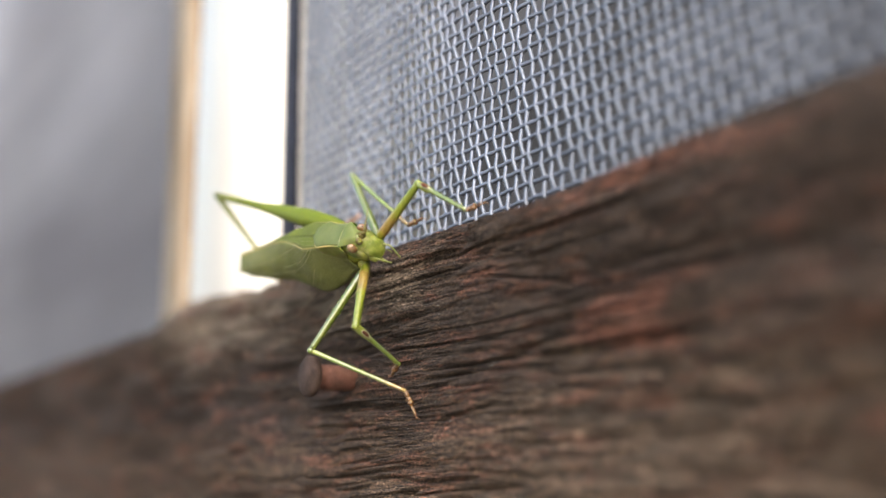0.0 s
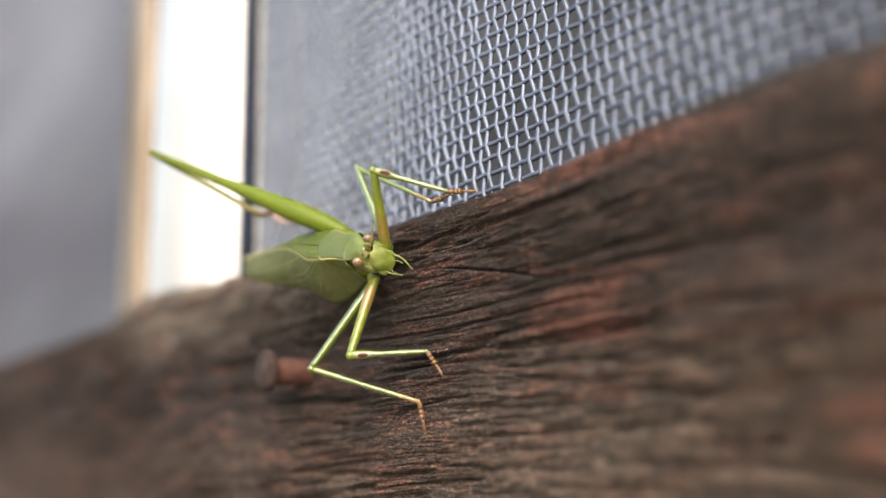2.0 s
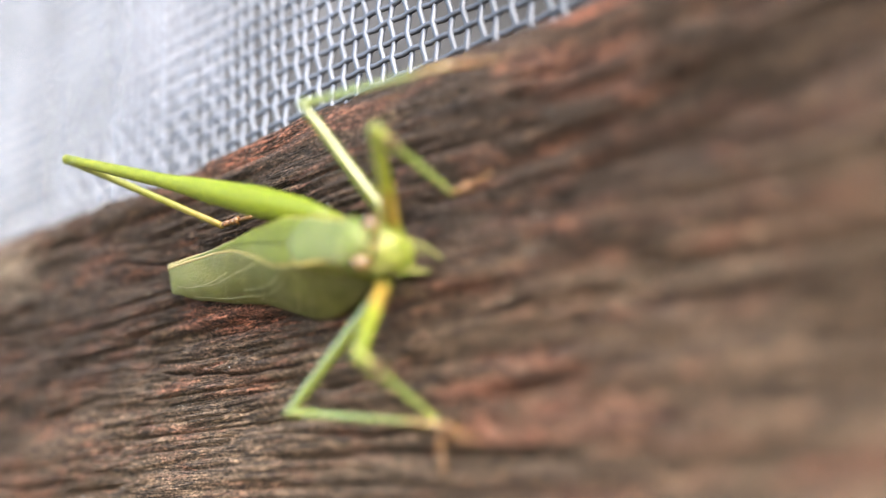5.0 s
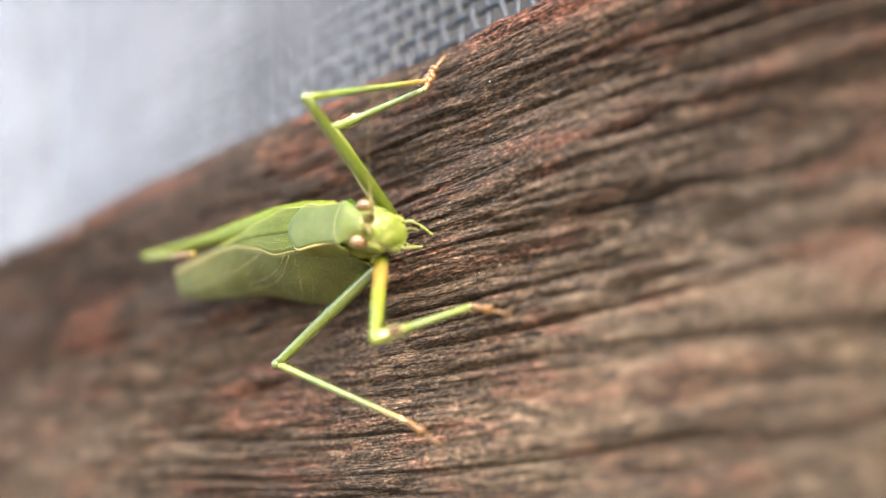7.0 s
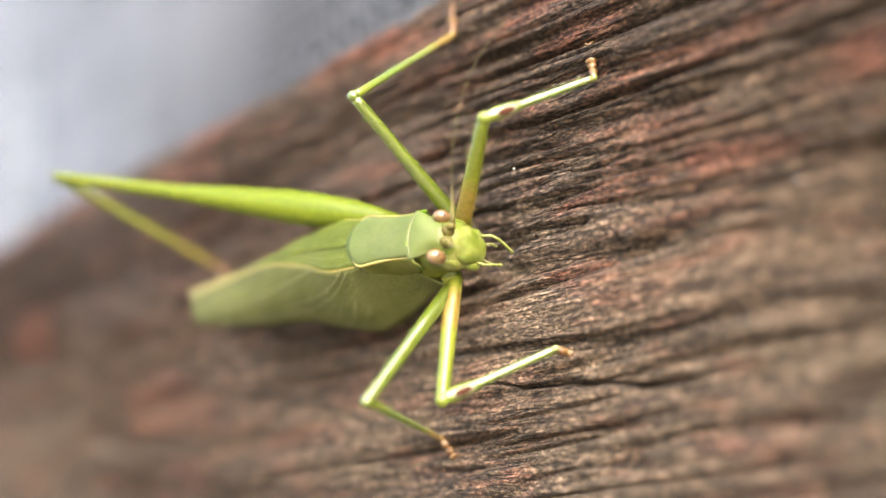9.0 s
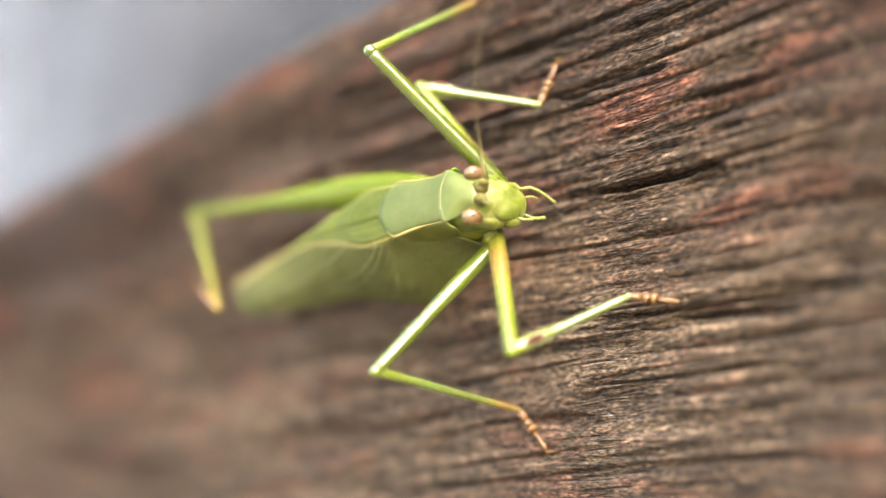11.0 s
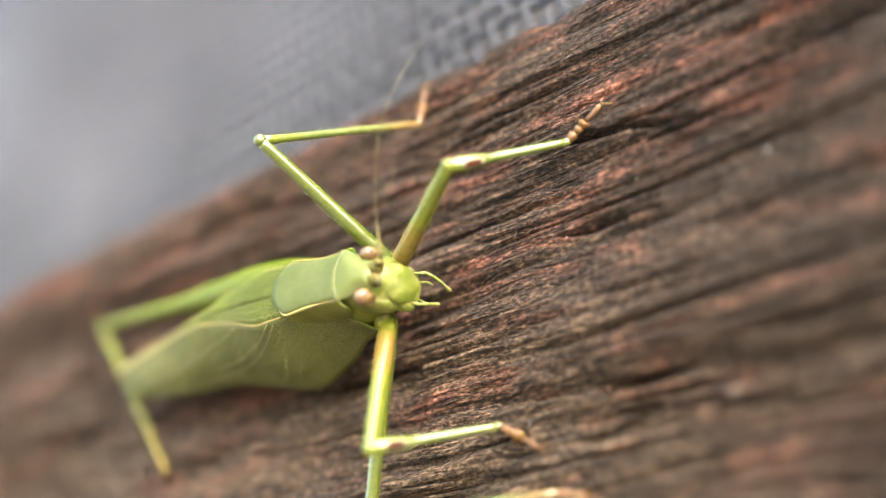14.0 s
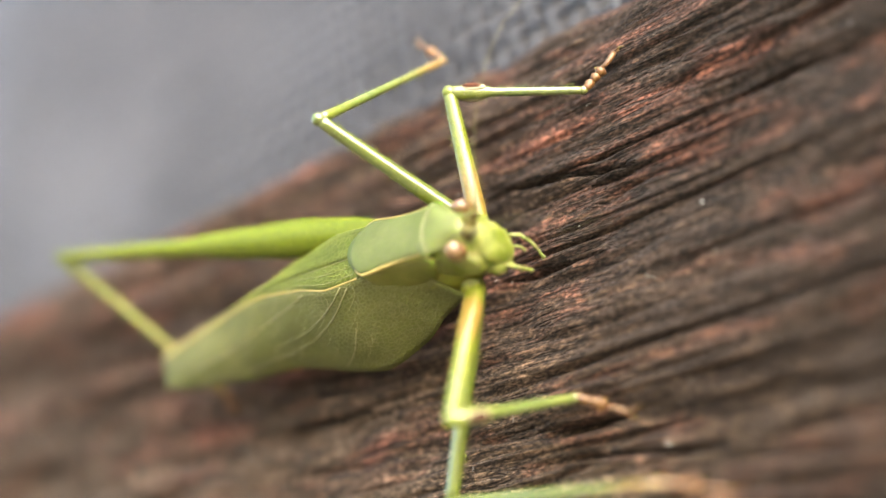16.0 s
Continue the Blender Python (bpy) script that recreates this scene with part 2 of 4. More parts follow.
def wing_material(name, low, high, line, cell, relief):
    m, n, l, b = material(name, 0.6, 0.12)
    v = n.new("ShaderNodeTexVoronoi")
    v.feature = "DISTANCE_TO_EDGE"
    v.inputs["Scale"].default_value = 1.0
    vec = coords(n, l, (cell, cell, cell * 1.5))
    l.new(vec, v.inputs["Vector"])
    net = ramp(n, l, v.outputs["Distance"], [(0.0, (1, 1, 1)), (0.14, (0, 0, 0))])
    big = noise_tex(n, l, coords(n, l, (110, 160, 200)), 1.0, 5, 0.6, 0.6)
    net = mix(n, l, 1.0, net, ramp(n, l, big, [(0.35, (0.25, 0.25, 0.25)), (0.6, W)]), "MULTIPLY")
    t = noise_tex(n, l, coords(n, l, (240, 260, 420)), 1.0, 5)
    col = mix(n, l, 1.0, ramp(n, l, t, [(0.32, low), (0.62, high)]), ramp(n, l, big, [(0.36, (0.78, 0.80, 0.74)), (0.62, (1.28, 1.24, 1.22))]), "MULTIPLY")
    l.new(mix(n, l, net, col, line), b.inputs["Base Color"])
    b.inputs["Subsurface Weight"].default_value, b.inputs["Subsurface Scale"].default_value = 0.3, 0.001
    b.inputs["Subsurface Radius"].default_value = (0.4, 0.6, 0.15)
    bump(n, l, b, mix(n, l, 0.4, net, t), relief, 0.0001)
    return m


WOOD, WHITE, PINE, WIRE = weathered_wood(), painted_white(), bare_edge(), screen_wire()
SPLINE = plain("dark_spline", [(0.012, 0.017, 0.032), (0.024, 0.032, 0.058)], 300, 0.5)
RUST = plain("rusty_iron", [(0.024, 0.010, 0.007), (0.056, 0.021, 0.014), (0.085, 0.040, 0.028)], 500, 0.8, 0.3, 0.6, 0.0003)
ZINC = plain("worn_nail_head", [(0.010, 0.006, 0.005), (0.024, 0.015, 0.012), (0.040, 0.027, 0.023)], 500, 0.8, 0.12, 0.5, 0.0002)
DRY = plain("dry_orange_stem", [(0.150, 0.070, 0.035), (0.230, 0.125, 0.070)], 400, 0.7)
LINT = plain("white_lint", [(0.385, 0.385, 0.374), (0.468, 0.468, 0.457)], 800, 0.7, relief=0)
INNER = far_wall()
SOIL = plain("bare_ground", [(0.10, 0.085, 0.07), (0.17, 0.145, 0.12), (0.22, 0.19, 0.16)], 9.0, 0.9, 0.2, 0.5, 0.01)
PLASTER = plain("grey_plaster", [(0.10, 0.095, 0.09), (0.16, 0.15, 0.14), (0.20, 0.19, 0.175)], 14.0, 0.9, 0.2, 0.5, 0.002)
WING = wing_material("tegmen_green", (0.041, 0.046, 0.0105), (0.060, 0.066, 0.0175), (0.090, 0.096, 0.040), 2600, 0.9)
WING_TOP = wing_material("wing_top_green", (0.036, 0.050, 0.0050), (0.054, 0.070, 0.0092), (0.090, 0.108, 0.025), 2600, 1.0)
VEIN = plain("pale_vein", [(0.100, 0.105, 0.045), (0.140, 0.138, 0.060)], 800, 0.5, relief=0)
DISC = plain("pronotum_disc", [(0.046, 0.067, 0.018), (0.062, 0.084, 0.026), (0.086, 0.106, 0.039)], 260, 0.5, 0.10, 0.5, 0.00007, 0.3)
KEEL = plain("yellow_keel", [(0.190, 0.140, 0.030), (0.220, 0.180, 0.050)], 700, 0.4, relief=0)
LOBE = plain("olive_lobe", [(0.066, 0.076, 0.0080), (0.100, 0.110, 0.0135), (0.140, 0.146, 0.024)], 350, 0.5, 0.2, 0.5, 0.00009, 0.3)
SIDE = plain("thin_side_lobe", [(0.056, 0.064, 0.010), (0.080, 0.088, 0.017), (0.108, 0.114, 0.030)], 420, 0.55, 0.15, 0.5, 0.00008, 0.4)
SKIN = plain("yellow_green_skin", [(0.044, 0.068, 0.005), (0.088, 0.112, 0.014), (0.172, 0.184, 0.058)], 820, 0.38, 0.4, 0.7, 0.00012, 0.4, 0.22)
CREAM = plain("cream_skin", [(0.095, 0.110, 0.020), (0.140, 0.146, 0.045)], 700, 0.4, 0.5, 0.4, 0.00008, 0.3)
EYE = plain("brown_eye", [(0.080, 0.042, 0.014), (0.115, 0.066, 0.027), (0.150, 0.098, 0.048)], 900, 0.22, 0.5, 0.15, 0.00003, 0.3, 0.5)
DARKEYE = plain("pupil_dark", [(0.03, 0.02, 0.015), (0.06, 0.03, 0.02)], 700, 0.2, relief=0)
OLIVE = plain("olive_antenna_base", [(0.052, 0.045, 0.010), (0.090, 0.078, 0.020)], 900, 0.6, 0.2, 0.3, 0.00006, 0.3)
FLAG = plain("antenna_olive", [(0.075, 0.066, 0.018), (0.110, 0.094, 0.030)], 900, 0.5, relief=0)
TARS = plain("orange_tarsus", [(0.060, 0.025, 0.006), (0.110, 0.052, 0.014)], 900, 0.4, 0.5, 0.3, 0.00008, 0.2)
GREENS = [(0.046, 0.070, 0.0050), (0.068, 0.095, 0.0075), (0.098, 0.120, 0.0135)]
F_FEMUR = graded("front_femur_skin", [(0.0, (0.092, 0.116, 0.012)), (0.12, (0.100, 0.110, 0.012)), (0.20, (0.142, 0.094, 0.022)), (0.42, (0.130, 0.094, 0.020)), (0.52, (0.104, 0.120, 0.011)), (0.9, (0.086, 0.110, 0.011))], 0.0, 0.0105, 0.42, 0.35)
M_FEMUR = graded("mid_femur_skin", [(0.0, (0.042, 0.060, 0.0048)), (0.5, (0.052, 0.073, 0.006)), (1.0, (0.056, 0.078, 0.007))], 0.0, 0.013, 0.4, 0.85)
H_FEMUR = graded("hind_femur_skin", [(0.0, (0.060, 0.084, 0.0040)), (0.5, (0.066, 0.088, 0.005)), (1.0, (0.070, 0.084, 0.008))], 0.0, 0.036, 0.55, 0.10, spec=0.12)
TIBIA = graded("tibia_skin", [(0.0, GREENS[2]), (0.4, (0.072, 0.108, 0.026)), (0.85, (0.088, 0.105, 0.024)), (1.0, (0.150, 0.098, 0.028))], 0.0, 0.0125, 0.4, 0.95)
H_TIBIA = graded("hind_tibia_skin", [(0.0, (0.078, 0.096, 0.008)), (0.6, (0.086, 0.094, 0.009)), (1.0, (0.120, 0.088, 0.014))], 0.0, 0.0186, 0.6, 0.15)
RIM = plain("ear_rim_white", [(0.150, 0.145, 0.090), (0.200, 0.190, 0.130)], 900, 0.6, 0.2, relief=0)
EAR = plain("ear_slit_brown", [(0.030, 0.010, 0.006), (0.050, 0.018, 0.010)], 900, 0.8, 0.1, relief=0)


# ---- mesh helpers ----
def mesh_object(name, verts, faces, mat, parent=None, smooth=True, label=""):
    me = bpy.data.meshes.new(name)
    me.from_pydata([tuple(v) for v in verts], [], faces)
    if smooth:
        me.polygons.foreach_set("use_smooth", [True] * len(me.polygons))
    me.materials.append(mat)
    me.update()
    ob = new(name, me)
    ob.parent = parent
    return tagged(ob, label)


def part(name, bm, mat, parent=None, label="", smooth=True):
    me = bpy.data.meshes.new(name)
    bm.to_mesh(me)
    bm.free()
    if smooth:
        me.polygons.foreach_set("use_smooth", [True] * len(me.polygons))
    me.materials.append(mat)
    ob = new(name, me)
    ob.parent = parent
    return tagged(ob, label)


def tube(points, radii, sides=8, flat=1.0, closed=True):
    """Vertices and faces of a tube along points; radii one per point; flat: its height over its width."""
    pts = [Vector(p) for p in points]
    verts, faces, ref = [], [], None
    for i, p in enumerate(pts):
        d = (pts[min(i + 1, len(pts) - 1)] - pts[max(i - 1, 0)]).normalized()
        if ref is None:
            ref = d.orthogonal() if abs(d.z) > 0.9 else Vector((0, 0, 1)).cross(d)
        ref = (ref - d * ref.dot(d)).normalized()
        up = d.cross(ref)
        for k in range(sides):
            a = 2 * math.pi * k / sides
            verts.append(p + (ref * math.cos(a) + up * (math.sin(a) * flat)) * radii[i])
    for i in range(len(pts) - 1):
        for k in range(sides):
            a, b = i * sides + k, i * sides + (k + 1) % sides
            faces.append((a, b, b + sides, a + sides))
    if closed:
        faces.append(tuple(range(sides))[::-1])
        faces.append(tuple(range((len(pts) - 1) * sides, len(pts) * sides)))
    return verts, faces


def joined(pieces):
    verts, faces = [], []
    for v, f in pieces:
        faces += [tuple(i + len(verts) for i in q) for q in f]
        verts += v
    return verts, faces


def blob(centre, radii, rings=14, sides=20, shape=None):
    """A closed egg; shape(x, y, z) bends points of the unit ball first."""
    verts, faces = [], []
    for i in range(rings + 1):
        th = math.pi * i / rings
        for k in range(sides):
            a = 2 * math.pi * k / sides
            p = Vector((math.cos(th), math.sin(th) * math.cos(a), math.sin(th) * math.sin(a)))
            if shape:
                p = Vector(shape(*p))
            verts.append(Vector(centre) + Vector((p.x * radii[0], p.y * radii[1], p.z * radii[2])))
    for i in range(rings):
        for k in range(sides):
            a, b = i * sides + k, i * sides + (k + 1) % sides
            faces.append((a, a + sides, b + sides, b))
    return verts, faces


def box(bm, lo, hi):
    v = [bm.verts.new((x, y, z)) for x in (lo[0], hi[0]) for y in (lo[1], hi[1]) for z in (lo[2], hi[2])]
    for q in ((0, 1, 3, 2), (4, 6, 7, 5), (0, 4, 5, 1), (2, 3, 7, 6), (0, 2, 6, 4), (1, 5, 7, 3)):
        bm.faces.new([v[i] for i in q])


def value_noise(x, y, seed):
    """Smooth random numbers from 0 to 1 over arrays of places."""
    xi, yi = np.floor(x).astype(np.int64), np.floor(y).astype(np.int64)
    u, v = x - xi, y - yi
    u, v = u * u * (3 - 2 * u), v * v * (3 - 2 * v)

    def h(a, b):
        k = (a * 374761393 + b * 668265263 + seed * 1442695041) & 0xFFFFFFFF
        k = ((k ^ (k >> 13)) * 1274126177) & 0xFFFFFFFF
        return ((k ^ (k >> 16)) & 0xFFFFFF) / float(0xFFFFFF)

    return (h(xi, yi) * (1 - u) + h(xi + 1, yi) * u) * (1 - v) + (h(xi, yi + 1) * (1 - u) + h(xi + 1, yi + 1) * u) * v


# ---- large structure ----
def ground():
    bm = bmesh.new()
    bmesh.ops.create_grid(bm, x_segments=60, y_segments=60, size=60)
    for v in bm.verts:
        v.co.z = -0.02 + 0.02 * noise.noise(v.co * 0.7)
    tagged(part("ground", bm, SOIL), "dry pale brown bare ground", "ground", kind="structure")


def inner_wall():
    bm = bmesh.new()
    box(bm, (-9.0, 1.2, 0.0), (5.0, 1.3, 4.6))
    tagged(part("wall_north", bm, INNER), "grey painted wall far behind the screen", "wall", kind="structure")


def lower_wall():
    """The plastered wall under the beam."""
    bm = bmesh.new()
    box(bm, (-1.80, 0.004, -0.05), (1.80, 0.10, Z0 - 0.0865))
    tagged(part("wall_south", bm, PLASTER, smooth=False), "plain grey plastered wall under the beam", "wall", kind="structure")


def window_frame():
    """End posts and head rail that hold the screen above the beam."""
    ob = tagged(new("window_frame"), "plain weathered wooden window frame round the screen", "window frame", kind="structure")
    ob.location = (0, 0, Z0)
    for name, lo, hi in (("end_post", (-1.80, 0.002, -0.001), (-1.72, 0.05, 0.60)), ("end_post", (1.72, 0.002, -0.001), (1.80, 0.05, 0.60)), ("head_rail", (-1.80, 0.002, 0.602), (1.80, 0.05, 0.70))):
        bm = bmesh.new()
        box(bm, lo, hi)
        part(name, bm, PINE, ob, smooth=False)


# Rust-red weathered patches of the beam: along it, height, half length, half height, cm.
STAINS = ((0.9, -0.18, 0.6, 0.16), (0.55, -1.78, 0.55, 0.20), (0.5, -2.62, 0.6, 0.17), (0.75, -1.9, 0.35, 0.3), (0.5, -0.2, 0.7, 0.15), (3.5, -3.02, 0.8, 0.12), (9.95, -0.68, 0.5, 0.12), (10.35, -1.04, 0.5, 0.10),
          (8.05, -0.28, 0.4, 0.22), (10.15, -2.85, 0.42, 0.09), (10.5, -2.3, 0.5, 0.10), (5.0, -0.12, 0.7, 0.14), (0.3, -1.8, 0.7, 0.35), (4.3, -3.3, 0.9, 0.18), (13.9, -1.25, 0.4, 0.10), (14.05, -1.9, 0.4, 0.08),
          (12.6, -1.92, 0.5, 0.16), (7.7, -0.06, 0.6, 0.24), (13.4, -2.83, 0.3, 0.07), (16.8, -0.9, 0.4, 0.13), (16.2, -1.04, 0.4, 0.10), (15.2, -0.97, 0.5, 0.12), (12.3, -0.14, 0.6, 0.14), (11.5, -2.28, 0.4, 0.14))
# Long dark cracks: from x, height to x, height, cm.
CRACKS = ((-2.3, -0.9, -0.3, -1.32), (-0.9, -2.38, 0.5, -2.53), (1.8, -1.97, 3.2, -2.09), (0.2, -2.52, 1.5, -2.59), (2.3, -3.29, 3.4, -3.27), (7.9, -2.09, 9.5, -2.18), (8.2, -1.55, 9.0, -1.53),
          (8.7, -3.54, 11.0, -3.79), (12.2, -2.50, 13.4, -2.54), (12.0, -1.70, 13.0, -1.73), (12.8, -3.51, 13.8, -3.58), (14.7, -1.90, 15.6, -1.94), (14.7, -1.17, 15.9, -1.39), (15.0, -3.20, 16.3, -3.40))


def beam_stains(x, s):
    """How far the skin has weathered red, 0 to 1."""
    x, s = x + 0.5 * (value_noise(x / 0.5, s / 0.12, 51) - 0.5), s + 0.16 * (value_noise(x / 1.2, s / 0.2, 52) - 0.5)
    red = 0 * x
    for cx, cs, a, b in STAINS:
        red = np.maximum(red, np.exp(-(((x - cx) / a) ** 4 + ((s - cs) / b) ** 2)))
    return red


def beam_bleach_sheen(x, s):
    """Where sun and rain have bleached the skin, plus painted sheen, 0 to 1."""
    x, s = x + 1.2 * (value_noise(x / 1.1, s / 0.25, 56) - 0.5), s + 0.35 * (value_noise(x / 2.0, s / 0.3, 57) - 0.5)
    pale = 0 * x
    # the last two patches put the sheen of a flat view into the colour
    for cx, cs, a, b, much in ((-10.2, -0.45, 4.0, 0.62, 1.0), (-5.4, -0.72, 1.8, 0.34, 1.0), (0.4, -3.0, 2.2, 0.75, 0.16), (9.0, -2.4, 1.3, 0.85, 0.24)):
        pale = np.maximum(pale, much * np.exp(-(((x - cx) / a) ** 4 + ((s - cs) / b) ** 2)))
    return 0.85 * pale * (0.60 + 0.40 * value_noise(x / 1.5, s / 0.09, 58))


def beam_low_dark(x, s):
    """Where the beam is darker, low down by the nail, 0 to 1."""
    s = s + 0.5 * (value_noise(x / 1.8, s / 0.3, 59) - 0.5)
    return np.clip((-3.0 - x) / 3.5, 0, 1) * np.clip((-1.15 - s) / 0.6, 0, 1) * (0.55 + 0.45 * value_noise(x / 2.2, s / 0.16, 60))


def beam_cracks(x, s):
    """1 in the middle of a long crack, 0 away from it."""
    s = s + 0.05 * (value_noise(x / 0.5, s * 0, 53) - 0.5) + 0.02 * (value_noise(x / 0.14, s * 0, 54) - 0.5)
    deep = 0 * x
    for x0, s0, x1, s1 in CRACKS:
        k = (x - x0) / (x1 - x0)
        wide = 0.026 * np.clip(4 * k * (1 - k), 0, 1) ** 0.6 * (0.5 + value_noise(x / 0.3, s * 0, 55)) + 1e-6
        deep = np.maximum(deep, np.exp(-((s - s0 - (s1 - s0) * k) / wide) ** 2) * ((k > 0) & (k < 1)))
    return deep


def beam_relief(x, s):
    """Height of the beam's skin over its mean face, cm, at x and s cm along the grain and across it."""
    s0 = s
    s = s + 0.5 * (value_noise(x / 7, s / 2.2, 5) - 0.5) + 0.05 * (value_noise(x / 2.0, s / 0.8, 6) - 0.5)
    h = 0.05 * (value_noise(x / 6, s / 0.9, 1) - 0.5)
    for lx, ls, depth, edge, seed in ((6.0, 0.34, 0.10, 0.90, 11), (3.4, 0.16, 0.095, 0.82, 12), (1.6, 0.085, 0.080, 0.74, 13), (1.1, 0.13, 0.060, 0.58, 18), (0.8, 0.05, 0.048, 0.62, 16), (0.8, 0.034, 0.030, 0.64, 17)):
        ridge = 1 - np.abs(2 * value_noise(x / lx, s / ls, seed) - 1)
        some = np.clip((value_noise(x / 2.6, s / 0.5, seed + 30) - 0.35) * 4, 0, 1)
        h -= depth * np.clip((ridge - edge) / (1 - edge), 0, 1) ** 0.8 * some
    h += 0.020 * (value_noise(x / 1.4, s / 0.06, 14) - 0.5) + 0.020 * (value_noise(x / 0.20, s / 0.036, 15) - 0.5)
    return h - 0.10 * beam_cracks(x, s0)


def wood_beam():
    xs = np.concatenate([np.arange(-180, -40, 5.0), np.arange(-40, -16, 0.8), np.arange(-16, -5, 0.06), np.arange(-5, 19, 0.036), np.arange(19, 22, 0.06), np.arange(22, 40, 0.8), np.arange(40, 181, 5.0)])
    R = 0.35  # the rounded upper edge
    front, arc = np.concatenate([np.arange(-8.6, -5.4, 0.05), np.arange(-5.4, -R, 0.0125)]), np.linspace(0, math.pi / 2, 20)
    s = np.concatenate([front, -R + R * arc, R * (math.pi / 2 - 1) + np.array([0.06, 0.2, 0.5, 1.2, 2.4, 4.2])])
    y = np.concatenate([0 * front, R * (1 - np.cos(arc)), R + np.array([0.06, 0.2, 0.5, 1.2, 2.4, 4.2])])
    z = np.concatenate([front, -R + R * np.sin(arc), np.zeros(6)])
    ny = np.concatenate([0 * front - 1, -np.cos(arc), np.zeros(6)])
    nz = np.concatenate([0 * front, np.sin(arc), np.ones(6)])
    X, S = np.meshgrid(xs, s, indexing="ij")
    h = beam_relief(X, S)
    rise = 0.06 * (value_noise(xs / 3.0, 0 * xs, 21) - 0.5) + np.interp(xs, [-40, -20, -14.9, -14.1, -12.8, -11.6, -10.3, -8.4, -6, -3.5, 0, 2, 4.7, 8, 9.6, 12, 16], [0.12, 0.10, 0.06, 0.28, 0.38, 0.36, 0.24, 0.06, 0.06, 0.02, 0.04, 0.12, 0.07, 0.09, 0.13, 0.07, 0.03])
    up = rise[:, None] * np.clip((z + 3.0) / 3.0, 0, 1)[None]
    co = np.stack([X, y[None] + ny[None] * h, z[None] + nz[None] * h + up], -1) * CM
    a, b = len(xs), len(s)
    i = (np.arange(a - 1)[:, None] * b + np.arange(b - 1)[None]).ravel()
    faces = np.stack([i, i + b, i + b + 1, i + 1], 1)
    me = bpy.data.meshes.new("wood_beam")
    me.from_pydata(co.reshape(-1, 3).tolist(), [], faces.tolist())
    me.polygons.foreach_set("use_smooth", [True] * len(me.polygons))
    for name, values in (("stain", beam_stains(X, S)), ("bleach_sheen", beam_bleach_sheen(X, S)), ("low_dark", beam_low_dark(X, S)), ("crack", beam_cracks(X, S))):
        me.attributes.new(name, "FLOAT", "POINT").data.foreach_set("value", values.ravel().astype(np.float32))
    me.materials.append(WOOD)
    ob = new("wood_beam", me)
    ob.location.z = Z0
    back = bmesh.new()
    box(back, (-1.80, 0.0443, -0.086), (1.80, 0.07, -0.002))
    part("back_board", back, WOOD, ob, smooth=False)
    return tagged(ob, "weathered brown wooden beam with deep cracks along its grain", "beam", kind="structure")


def white_post():
    ob = tagged(new("window_post"), "white painted wooden post with a bare weathered edge", "post", kind="structure")
    ob.location = (0, 0, Z0)
    for name, mat, x0, x1, y0 in (("painted_face", WHITE, -12.95, -8.78, 0.15), ("bare_edge", PINE, -14.85, -12.98, 0.17)):
        bm = bmesh.new()
        box(bm, (x0 * CM, y0 * CM, -0.001), (x1 * CM, 0.04, 0.6015))
        bmesh.ops.bevel(bm, geom=[e for e in bm.edges if abs(e.verts[0].co.z - e.verts[1].co.z) > 0.1], offset=0.0015, segments=3, affect="EDGES")
        part(name, bm, mat, ob)
    v, f = tube([(-8.60 * CM, 0.004, 0.0005), (-8.60 * CM, 0.004, 0.3), (-8.60 * CM, 0.004, 0.6)], [0.0014] * 3, 14)
    mesh_object("spline_cord", v, f, SPLINE, ob, label="dark rubber spline cord holding the screen")
    return ob


